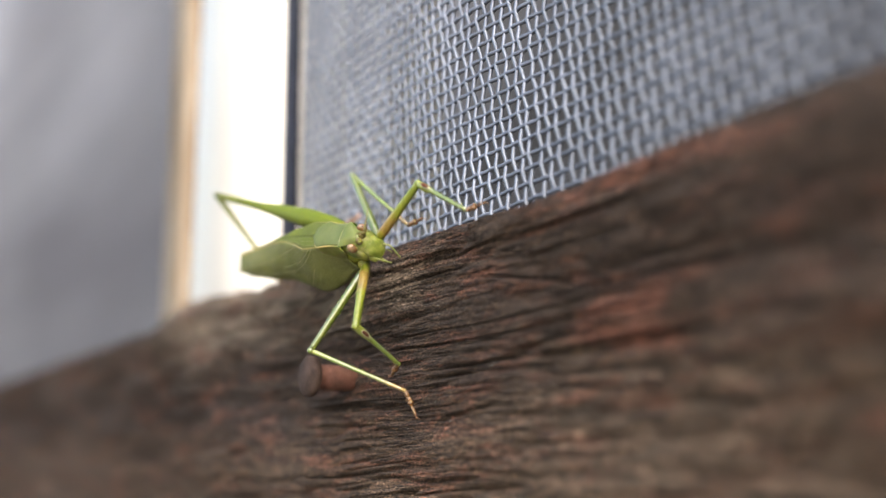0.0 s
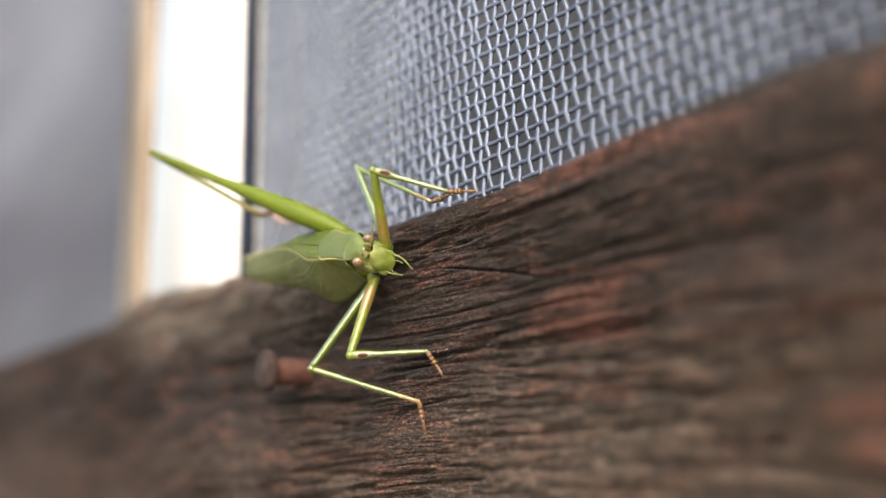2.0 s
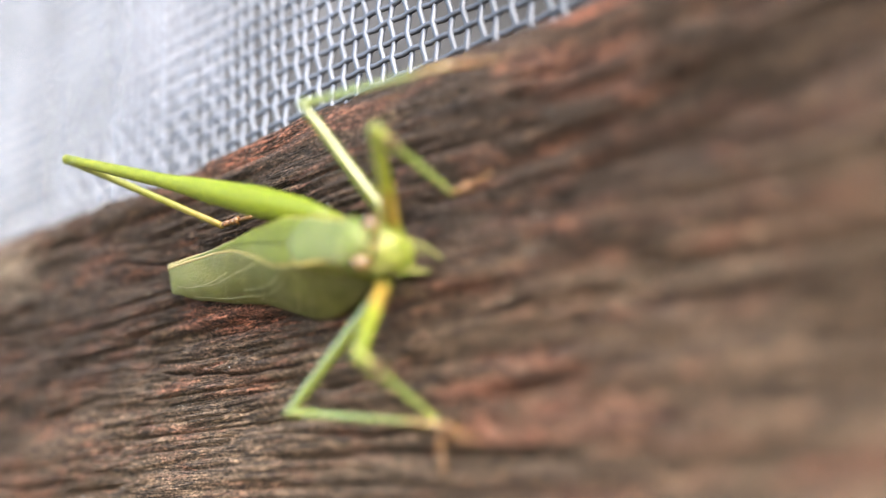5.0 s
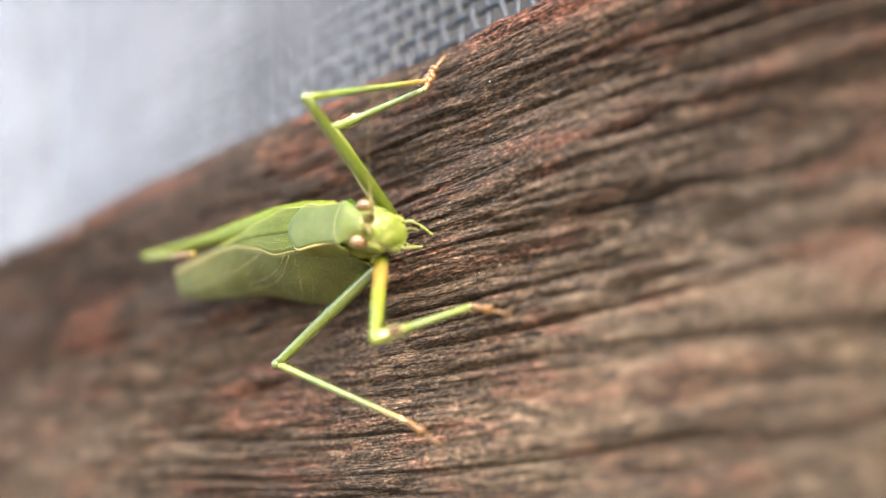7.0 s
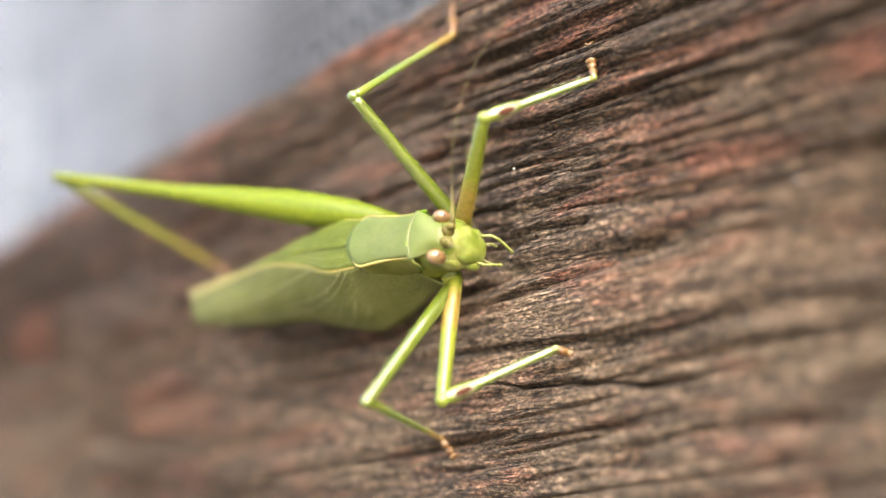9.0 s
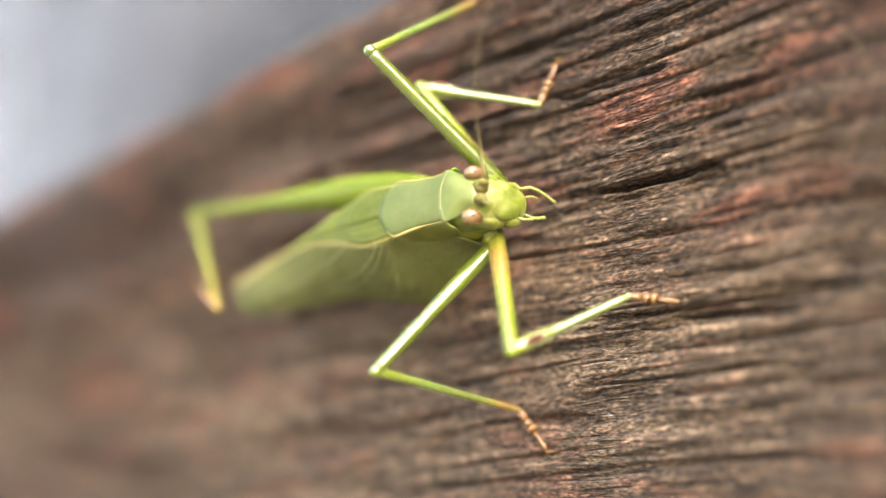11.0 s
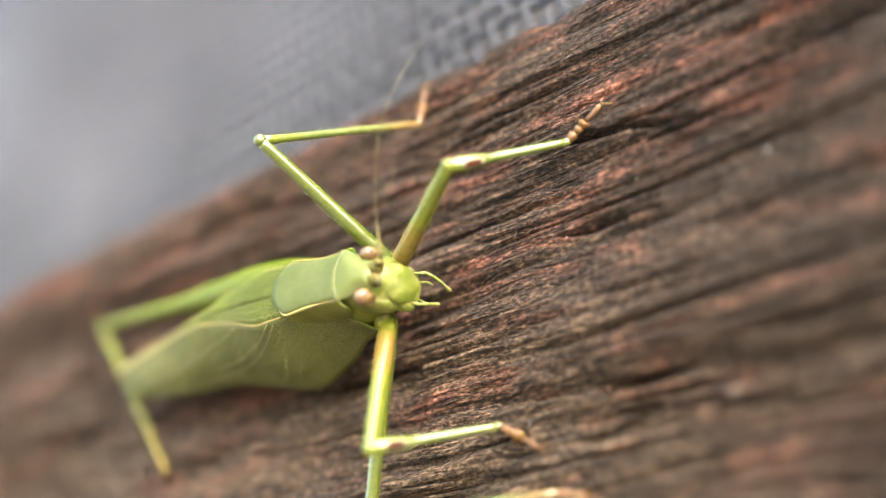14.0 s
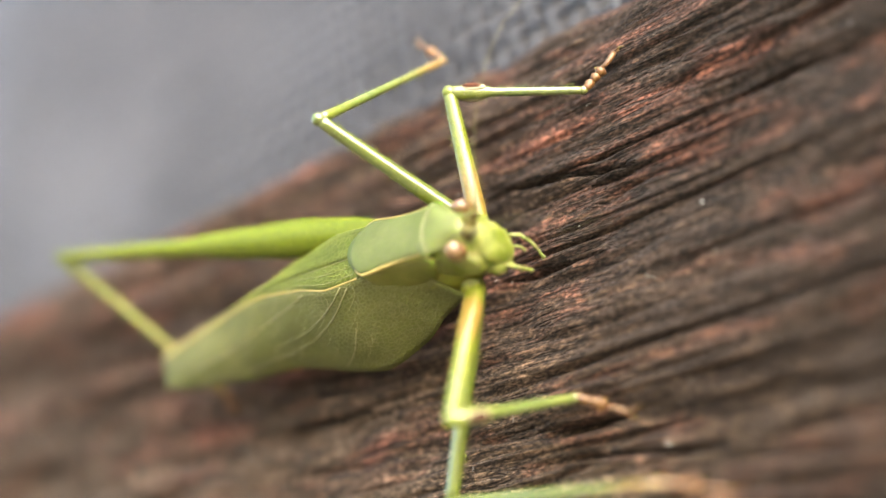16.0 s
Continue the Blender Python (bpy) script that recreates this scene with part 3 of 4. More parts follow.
def insect_screen():
    ob = tagged(new("insect_screen"), "grey woven insect screen stretched behind the beam", "screen", kind="structure")
    ob.location = (0, 0.006, Z0)
    pitch, tall, r, amp = 0.186, 0.208, 0.032, 0.017
    x0, x1, z0, z1 = -8.45, 26.0, -0.3, 9.0
    cols, rows = int((x1 - x0) / pitch), int((z1 - z0) / tall)
    rng = np.random.default_rng(3)
    sides = 5
    ring = [(math.cos(2 * math.pi * k / sides), math.sin(2 * math.pi * k / sides)) for k in range(sides)]

    def wires(count, steps, upright):
        """All wires that run one way; each swings over and under the others."""
        n = 2 * steps + 1
        i, j = np.meshgrid(np.arange(count), np.arange(n), indexing="ij")
        swing = amp * np.cos(math.pi * (j / 2.0 + i)) * (1 if upright else -1)
        off = 0.012 * rng.standard_normal((count, 1)) + 0.016 * (value_noise(j * 0.13, i * 9.7, 41 + upright) - 0.5) * 2
        along, across = j * (tall if upright else pitch) / 2, i * (pitch if upright else tall) + off
        if upright:
            lean = 0.011 * np.where(i % 2 == 0, 1, -1) * np.cos(math.pi * j / 2.0)
            skewed = 0.09 * np.clip(across / 5.0, 0, 1) * along
            cx, cz = x0 + across + lean - skewed, z0 + along
        else:
            cx, cz = x0 + along, z0 + across
        vs = np.empty((count, n, sides, 3))
        for k, (c, s) in enumerate(ring):
            vs[:, :, k, 0] = cx + (r * c if upright else 0)
            vs[:, :, k, 1] = swing + r * s
            vs[:, :, k, 2] = cz + (0 if upright else r * c)
        base = (np.arange(count)[:, None, None] * n + np.arange(n - 1)[None, :, None]) * sides
        k = np.arange(sides)[None, None]
        a, b = base + k, base + (k + 1) % sides
        fs = np.stack([a, b, b + sides, a + sides], -1)[0].reshape(-1, 4).tolist()
        return [((vs[w].reshape(-1, 3) * CM).tolist(), fs) for w in range(count)]

    for name, upright, count, steps in (("upright_wire", True, cols, rows), ("level_wire", False, rows, cols)):
        for v, f in wires(count, steps, upright):
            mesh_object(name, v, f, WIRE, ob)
    # beyond the post, to the far end and higher up the screen goes on with plain straight wires
    pieces = []
    for lo, hi, bottom in ((-172.0, -14.95, -0.3), (-8.45, 26.0, z1), (26.1, 172.0, -0.3)):
        x = hi
        while x > lo:
            step = pitch if -78 < x < 27 else 0.9
            pieces.append(tube([(x * CM, 0, bottom * CM), (x * CM, 0, 0.602)], [r * CM] * 2, 3))
            x -= step
        z = bottom
        while z < 60:
            pieces.append(tube([(lo * CM, 0.0002, z * CM), (hi * CM, 0.0002, z * CM)], [r * CM] * 2, 3))
            z += tall if z < 40 else 0.9
    v, f = joined(pieces)
    tagged(mesh_object("far_wires", v, f, WIRE, ob), "fine grey wires", kind="stuff")
    return ob


# ---- small things on the beam ----
def rusty_nail():
    ob = tagged(new("nail"), "bent rusty nail with a worn flat head in the beam", "nail")
    ob.location = (-5.62 * CM, -0.0002, Z0 - 1.92 * CM)
    v, f = tube([(0, 0.004, 0), (0, -0.002, 0), (-0.0002, -0.0058, 0.0001)], [0.0019, 0.0020, 0.0018], 16)
    mesh_object("shank", v, f, RUST, ob, label="red rusted shank")
    pts = [(-0.0002, -0.0056 - d, 0.0001) for d in (0, 0.0003, 0.0010, 0.0013)]
    v, f = tube(pts, [0.0026, 0.0031, 0.0031, 0.0027], 24)
    mesh_object("head", v, f, ZINC, ob, label="grey worn nail head")
    return ob


def dry_stem():
    pts = [(-8.0, 0.25, 1.28), (-7.75, 0.2, 1.2), (-7.4, 0.15, 0.95), (-7.0, 0.12, 0.74), (-6.6, 0.12, 0.66), (-6.2, 0.15, 0.66), (-5.9, 0.2, 0.75)]
    v, f = tube([Vector(p) * CM + Vector((0, 0.0015, 0)) for p in pts], [0.0003, 0.0004, 0.00045, 0.0004, 0.00045, 0.0004, 0.0002], 8)
    ob = mesh_object("dry_stem", v, f, DRY)
    ob.location.z = Z0
    return tagged(ob, "curled dry orange plant stem caught on the screen", "plant stem")


def lint_fibres():
    rng = random.Random(8)
    pieces = []
    for _ in range(110):
        x, z = rng.uniform(-5, 18), rng.uniform(-4.6, -0.5)
        y = -0.02 + float(beam_relief(np.array([x]), np.array([z]))[0]) * -1
        n = 5
        d = Vector((rng.uniform(-1, 1), rng.uniform(-0.6, -0.1), rng.uniform(-1, 1))).normalized() * rng.uniform(0.03, 0.10)
        bend = Vector((rng.uniform(-1, 1), rng.uniform(-0.5, 0), rng.uniform(-1, 1))) * 0.03
        pts = [(Vector((x, y, z)) + d * (i / n) + bend * (i / n) ** 2) * CM for i in range(n)]
        pieces.append(tube(pts, [0.000012] * n, 4))
    for _ in range(130):
        x, z = rng.uniform(-5, 19), rng.uniform(-4.8, -0.4)
        y = -float(beam_relief(np.array([x]), np.array([z]))[0])
        s = rng.choice((0.002, 0.003, 0.003, 0.004, 0.006, 0.010))
        pieces.append(blob(Vector((x, y - s * 0.4, z)) * CM, (s * CM, s * CM * 0.7, s * CM * 0.8), 5, 6))
    v, f = joined(pieces)
    ob = mesh_object("lint", v, f, LINT)
    ob.location.z = Z0
    tagged(ob, "pale lint fibres and grit clinging to the wood", "lint", kind="stuff")


# ---- the katydid ----
HIPS = {"FL": (0.32, 0.19, -0.36), "FR": (0.32, -0.19, -0.36), "ML": (0.32, 0.23, -0.38), "MR": (0.32, -0.23, -0.38), "HL": (-0.20, 0.27, -0.08)}
FEMUR = {"F": 1.10, "M": 1.38, "H": 3.6}
SHIN = {"F": 0.95, "M": 1.45, "H": 1.86}


def grid_part(name, rows, mat, parent, label="", thick=0.0):
    """A skin from rows of points of equal length."""
    n = len(rows[0])
    verts = [Vector(p) * CM for row in rows for p in row]
    faces = [(i * n + k, i * n + k + 1, (i + 1) * n + k + 1, (i + 1) * n + k) for i in range(len(rows) - 1) for k in range(n - 1)]
    ob = mesh_object(name, verts, faces, mat, parent, label=label)
    if thick:
        mod = ob.modifiers.new("thickness", "SOLIDIFY")
        mod.thickness, mod.offset = thick * CM, 0.0
    return ob


def lerp(table, x):
    """A value from rows of (x, value), joined smoothly."""
    for (a, va), (b, vb) in zip(table, table[1:]):
        if x <= b:
            k = min(1, max(0, (x - a) / (b - a)))
            k = k * k * (3 - 2 * k) * 0.6 + k * 0.4
            return va + (vb - va) * k
    return table[-1][1]


TOPZ = [(-3.0, 0.14), (-2.2, 0.19), (-1.5, 0.24), (-0.9, 0.22), (-0.1, 0.17), (0.1, 0.12)]
HALF = [(-3.0, 0.010), (-1.9, 0.014), (-1.45, 0.04), (-1.0, 0.13), (-0.6, 0.22), (-0.25, 0.20), (0.0, 0.15)]
OUT = [(-3.0, 0.26), (-2.4, 0.36), (-1.8, 0.40), (-0.9, 0.39), (-0.5, 0.31), (-0.2, 0.18), (-0.1, 0.13), (0.1, 0.12)]
DROP = [(-3.0, 0.10), (-2.4, 0.24), (-1.8, 0.41), (-1.25, 0.52), (-0.95, 0.62), (-0.6, 0.69), (-0.3, 0.66), (-0.1, 0.55), (0.1, 0.42)]


def skew(x):
    """The folded wings lie a little askew, their tips to the right."""
    return -0.20 * min(1, max(0, (-1.1 - x) / 1.9))


def flank_point(x, q, side, lift=0.0):
    """A place on the sloping side of a folded wing: x along the body, q from its upper edge (0) to its lower (1)."""
    z, w, o, d = lerp(TOPZ, x), lerp(HALF, x), lerp(OUT, x), lerp(DROP, x)
    o = o * 0.3 if side > 0 else o  # the left wing hangs steeper
    bulge = (0.10 if side < 0 else 0.03) * math.sin(math.pi * q) * math.sin(math.pi * min(1, max(0, (x + 3.0) / 2.9))) ** 0.7
    back = 0.04 * (q * q) * max(0, 1 - (x + 3.0) / 0.9)
    sweep = 0.24 * q * min(1, max(0, (x + 0.5) / 0.5)) ** 1.5
    return Vector((x + back + sweep, skew(x) + side * (w + 0.004 + o * q + bulge * 0.8 + lift), z - d * q + bulge * 0.6 + lift * 0.6))


def tegmen(parent, side):
    xs = [-3.0 + 3.06 * i / 60 for i in range(61)]
    top, flank = [], []
    for x in xs:
        z, w = lerp(TOPZ, x), lerp(HALF, x)
        low = 0.006 if side > 0 else 0.0
        top.append([(x, skew(x) + side * w * k / 6, z + low + 0.03 * (1 - (k / 6) ** 2) * w / 0.24) for k in range(-1 if side > 0 else 0, 7)])
        flank.append([flank_point(x, k / 14, side) for k in range(15)])
    wing = grid_part("forewing", flank, WING, parent, "folded leaf-green forewing with a fine net of veins", 0.010)
    grid_part("wing_top", top, WING_TOP, wing, "bright green flat upper field", 0.012)
    edge = [Vector(r[0]) * CM for r in flank]
    v, f = tube(edge[:54], [0.00019 - 0.00012 * min(1, i / 42) for i in range(54)], 6)
    mesh_object("ridge", v, f, KEEL, wing, label="pale yellow edge")
    veins = [((-0.42, 0.05), (-1.30, 0.70), 0.06), ((-0.47, 0.02), (-1.45, 0.62), 0.07), ((-0.9, 0.04), (-2.4, 0.55), 0.10), ((-1.3, 0.72), (-2.5, 0.85), 0.04), ((-0.55, 0.45), (-0.95, 0.92), 0.05), ((-1.6, 0.30), (-2.8, 0.60), 0.05)]
    for a, b, bend in veins:
        pts = []
        for i in range(16):
            k = i / 15
            x, q = a[0] + (b[0] - a[0]) * k, a[1] + (b[1] - a[1]) * k + bend * math.sin(math.pi * k)
            pts.append(flank_point(x, q, side, 0.006) * CM)
        v, f = tube(pts, [0.00005 - 0.000025 * i / 15 for i in range(16)], 5)
        mesh_object("vein", v, f, VEIN, wing)
    rng = random.Random(5 + side)
    for i in range(26):
        x, q = -0.35 - 0.06 * i + rng.uniform(-0.05, 0.05), 0.10 + 0.55 * (i % 5) / 4 + rng.uniform(-0.05, 0.05)
        pts = [flank_point(x - 0.11 * k / 4 + 0.03 * math.sin(k), min(0.95, q + 0.20 * k / 4), side, 0.004) * CM for k in range(5)]
        v, f = tube(pts, [0.000016, 0.00002, 0.00002, 0.000016, 0.00001], 4)
        mesh_object("vein", v, f, VEIN, wing)
    for a, b in (((-0.3, 0.55), (-1.5, 0.5)), ((-0.3, 0.85), (-1.2, 0.8)), ((-0.35, 0.2), (-1.1, 0.3))):
        pts = []
        for i in range(12):
            k = i / 11
            x, q = a[0] + (b[0] - a[0]) * k, a[1] + (b[1] - a[1]) * k
            pts.append(Vector((x, skew(x) + side * lerp(HALF, x) * q, lerp(TOPZ, x) + 0.010 + 0.03 * (1 - q * q) * lerp(HALF, x) / 0.24)) * CM)
        v, f = tube(pts, [0.000016] * 12, 5)
        mesh_object("vein", v, f, VEIN, wing)
    return wing


def pronotum(parent):
    rows = []
    for i in range(15):
        k = i / 14
        x = -0.29 + 0.65 * k
        w, z = 0.240 - 0.055 * k - 0.025 * math.sin(math.pi * k), 0.225 - 0.070 * k
        if k < 0.2:
            w *= 1 - 0.35 * (1 - k / 0.2) ** 2
        row = []
        for j in range(-6, 7):
            u = j / 6
            bow = -0.08 * (1 - k) ** 2 * (1 - u * u) - 0.03 * k * k * (1 - u * u)
            row.append((x + bow, w * u, z - 0.010 * math.sin(math.pi * k) + 0.022 * (1 - u * u) - 0.012 * abs(u) ** 6))
        rows.append(row)
    disc = grid_part("pronotum", rows, DISC, parent, "pale blue-green saddle-shaped back shield", 0.003)
    for s in (1, -1):
        edge = [Vector(r[-1] if s > 0 else r[0]) * CM for r in rows]
        v, f = tube(edge, [0.00004 + (0.00004 if s > 0 else 0.00010) * max(0, math.sin(math.pi * min(1, i / 10))) for i in range(15)], 6)
        mesh_object("keel", v, f, KEEL, disc, label="yellow raised edge")
        lobe = []
        for i in range(15):
            k = i / 14
            e = Vector(rows[i][-1] if s > 0 else rows[i][0])
            deep = 0.34 * math.sin(math.pi * (0.15 + 0.83 * k)) ** 0.7
            lobe.append([(e.x + 0.02 * j / 8, e.y + s * (0.035 * math.sin(math.pi * 0.6 * j / 8)), e.z - 0.01 - deep * j / 8) for j in range(9)])
        grid_part("side_lobe", lobe, SIDE, disc, "thin rounded olive side lobe", 0.008)
        rim = [Vector(r[-1]) * CM for r in lobe]
        v, f = tube(rim, [0.000035] * 15, 5)
        mesh_object("lobe_rim", v, f, VEIN, disc)
    fr = [Vector(p) * CM + Vector((0.0001, 0, 0.0001)) for p in rows[-1]]
    v, f = tube(fr, [0.00002] * 13, 5)
    mesh_object("front_margin", v, f, RIM, disc, label="thin white front margin")
    return disc


def head_part(parent):
    def skull(x, y, z):
        # a rounded crown that runs down into a broad face
        f = (1 - z) / 2
        return x * (1 - 0.1 * f) + 0.16 * math.sin(math.pi * f), y * (1.0 - 0.16 * f * f), z

    def boxy(x, y, z):
        k = (abs(x) ** 3 + abs(y) ** 3 + abs(z) ** 3) ** (1 / 3)
        return x / k, y / k, z / k

    def lumps(verts, amount, size):
        return [p + p.normalized() * amount * noise.noise(p * size) for p in verts]

    v, f = blob((0.47, 0, -0.16), (0.15, 0.185, 0.29), 34, 40, skull)
    head = mesh_object("head", [p * CM for p in lumps(v, 0.010, 14)], f, SKIN, parent, label="yellow-green head with a bulging face")
    # the crown runs on from the back shield's front edge and narrows between the eyes
    rows = []
    for i in range(17):
        k = i / 16
        ease = k * k * (3 - 2 * k)
        w, top = 0.181 - 0.085 * ease, 0.158 - 0.012 * k - 0.075 * k ** 3
        row = []
        for j in range(-12, 13):
            u = j / 12
            a = u * radians(74)
            row.append((0.335 + 0.235 * k - 0.03 * (1 - k) * (1 - u * u), w * math.sin(a) / math.sin(radians(74)) * (1 + 0.10 * abs(u) ** 4), top + 0.016 * (1 - u * u) - (0.012 + 0.10 * ease) * abs(u) ** 3.2))
        rows.append(row)
    grid_part("crown", rows, DISC, head, "blue-green crown", 0.006)
    for name, c, r, a in (("brow", (0.556, 0, -0.02), (0.034, 0.078, 0.09), 0.008), ("face_plate", (0.570, 0, -0.21), (0.074, 0.150, 0.20), 0.006), ("upper_lip", (0.560, 0, -0.365), (0.055, 0.110, 0.06), 0.010)):
        v, f = blob((0, 0, 0), r, 24, 28)
        v = [Vector(c) + p * (1 + 4 * a * noise.noise((p + Vector(c)) * 22)) - Vector(c) for p in v]
        plate = mesh_object(name, [p * CM for p in v], f, SKIN, head)
        plate.location = Vector(c) * CM
    v, f = blob((0.350, 0, -0.098), (0.175, 0.200, 0.228), 16, 26, boxy)
    mesh_object("neck", [p * CM for p in v], f, SKIN, head, label="lime-green neck")
    for s in (1, -1):
        v, f = joined([blob((0.47, s * 0.155, -0.15), (0.10, 0.045, 0.15), 16, 20), blob((0.53, s * 0.120, -0.32), (0.06, 0.05, 0.09), 12, 16)])
        mesh_object("cheek", [p * CM for p in lumps(v, 0.02, 16)], f, SKIN, head)
        v, f = blob((0.500, s * 0.146, 0.008), (0.080, 0.050, 0.084), 16, 20)
        mesh_object("eye_socket", [p * CM for p in v], f, CREAM, head, label="cream ring round the eye")
    for s in (1, -1):
        v, f = blob((0.512, s * 0.160, 0.022), (0.074, 0.062, 0.080), 18, 22)
        eye = mesh_object("eye", [p * CM for p in v], f, EYE, head, label="glossy pale brown eye")
        v, f = blob((0.574, s * 0.163, 0.062), (0.013, 0.011, 0.013), 8, 10)
        mesh_object("pupil", [p * CM for p in v], f, DARKEYE, eye)
        v, f = joined([blob((0.592, s * 0.046, 0.012), (0.050, 0.052, 0.056), 14, 18), blob((0.640, s * 0.066, 0.034), (0.046, 0.032, 0.038), 12, 14)])
        base = mesh_object("antenna_base", [p * CM for p in v], f, OLIVE, head, label="olive antenna base")
        pts = []
        for i in range(26):
            k = i / 25
            if s > 0:
                p = Vector((0.66, 0.08, 0.03)) + Vector((0.45 * k, 1.5 * k, 0.55 * math.sin(math.pi * k * 0.8) * 0.6))
            else:
                p = Vector((0.66, -0.08, 0.03)) + Vector((1.2 * k, -0.45 * k, 0.75 * k - 0.5 * k * k))
            pts.append(p * CM)
        v, f = tube(pts, [0.000020 * (1 - 0.6 * i / 25) + 0.00020 * max(0, 1 - i / 4.6) ** 1.2 + 0.000006 for i in range(26)], 6)
        mesh_object("antenna", v, f, FLAG, base, label="hair-thin brown antenna")
        long = [(0.59, 0.110, -0.33), (0.655, 0.125, -0.39), (0.675, 0.105, -0.47), (0.675, 0.08, -0.55), (0.665, 0.06, -0.62)]
        short = [(0.58, 0.06, -0.39), (0.60, 0.075, -0.43), (0.605, 0.08, -0.47), (0.60, 0.075, -0.50)]
        long = [Vector(long[0]).lerp(Vector(q), 1.0 if s > 0 else 0.72) for q in long]
        for row, thick in ((long, 0.00012), (short, 0.00009)):
            pts = [Vector((q[0], s * q[1], q[2])) * CM for q in row]
            v, f = joined([tube([pts[i], pts[i].lerp(pts[i + 1], 0.5), pts[i + 1]], [thick * 0.8, thick * 0.9, thick * 1.15], 10) for i in range(len(pts) - 1)] + [blob(pts[-1], (thick * 1.4,) * 3, 8, 10)])
            mesh_object("palp", v, f, CREAM, head, label="pale green mouth palp")
    return head


def trunk(parent):
    v, f = joined([blob((0.08, 0, -0.22), (0.42, 0.25, 0.26), 20, 24), blob((0.33, 0, -0.24), (0.15, 0.19, 0.19), 12, 18)])
    mesh_object("thorax", [p * CM for p in v], f, LOBE, parent, label="olive-green thorax")
    pieces = []
    for i in range(8):
        k = i / 7
        pieces.append(blob((-0.35 - 1.45 * k, 0, -0.17 - 0.10 * k), (0.16, 0.20 - 0.09 * k, 0.22 - 0.10 * k), 8, 14))
    v, f = joined(pieces)
    mesh_object("abdomen", [p * CM for p in v], f, LOBE, parent, label="ringed green abdomen under the wings")


def limb(name, length, radii, mat, parent, hairs, seed, flat=1.0, label=""):
    """A limb along its own x from the joint; radii: rows of (share of the length, cm)."""
    n = 18
    pts = [Vector((length * i / n, 0, 0)) * CM for i in range(n + 1)]
    rad = [lerp(radii, i / n) * CM for i in range(n + 1)]
    pieces = [tube(pts, rad, 10, flat), blob((0, 0, 0), (rad[0] * 1.05,) * 3, 6, 10), blob(pts[-1], (rad[-1] * 1.15,) * 3, 6, 10)]
    rng = random.Random(seed)
    for _ in range(hairs):
        k, a = rng.uniform(0.05, 0.95), rng.uniform(0, 2 * math.pi)
        r = lerp(radii, k) * CM
        p = Vector((length * k * CM, math.cos(a) * r, math.sin(a) * r * flat))
        d = Vector((0.45, math.cos(a), math.sin(a))).normalized() * rng.uniform(0.00014, 0.00034)
        pieces.append(tube([p - d * 0.1, p + d * 0.5, p + d], [0.000022, 0.000016, 0.000006], 3))
    v, f = joined(pieces)
    return mesh_object(name, v, f, mat, parent, label=label)


def foot(parent, size, seed):
    pieces, x = [], 0.0
    for i, (ln, r) in enumerate(((0.26, 0.032), (0.16, 0.034), (0.14, 0.044), (0.44, 0.020))):
        pieces.append(tube([Vector((x + ln * size * k, 0, -0.01 * math.sin(math.pi * k))) * CM for k in (0, 0.3, 0.8, 1)], [r * 0.6 * CM, r * 0.9 * CM, r * 1.1 * CM, r * 0.7 * CM], 8))
        x += ln * size
    for s in (1, -1):
        pieces.append(tube([Vector((x, 0, 0)) * CM, Vector((x + 0.04, s * 0.03, -0.01)) * CM, Vector((x + 0.06, s * 0.045, -0.04)) * CM], [0.0001, 0.00008, 0.00002], 5))
    v, f = joined(pieces)
    return mesh_object("foot", v, f, TARS, parent, label="jointed orange-brown foot with claws")


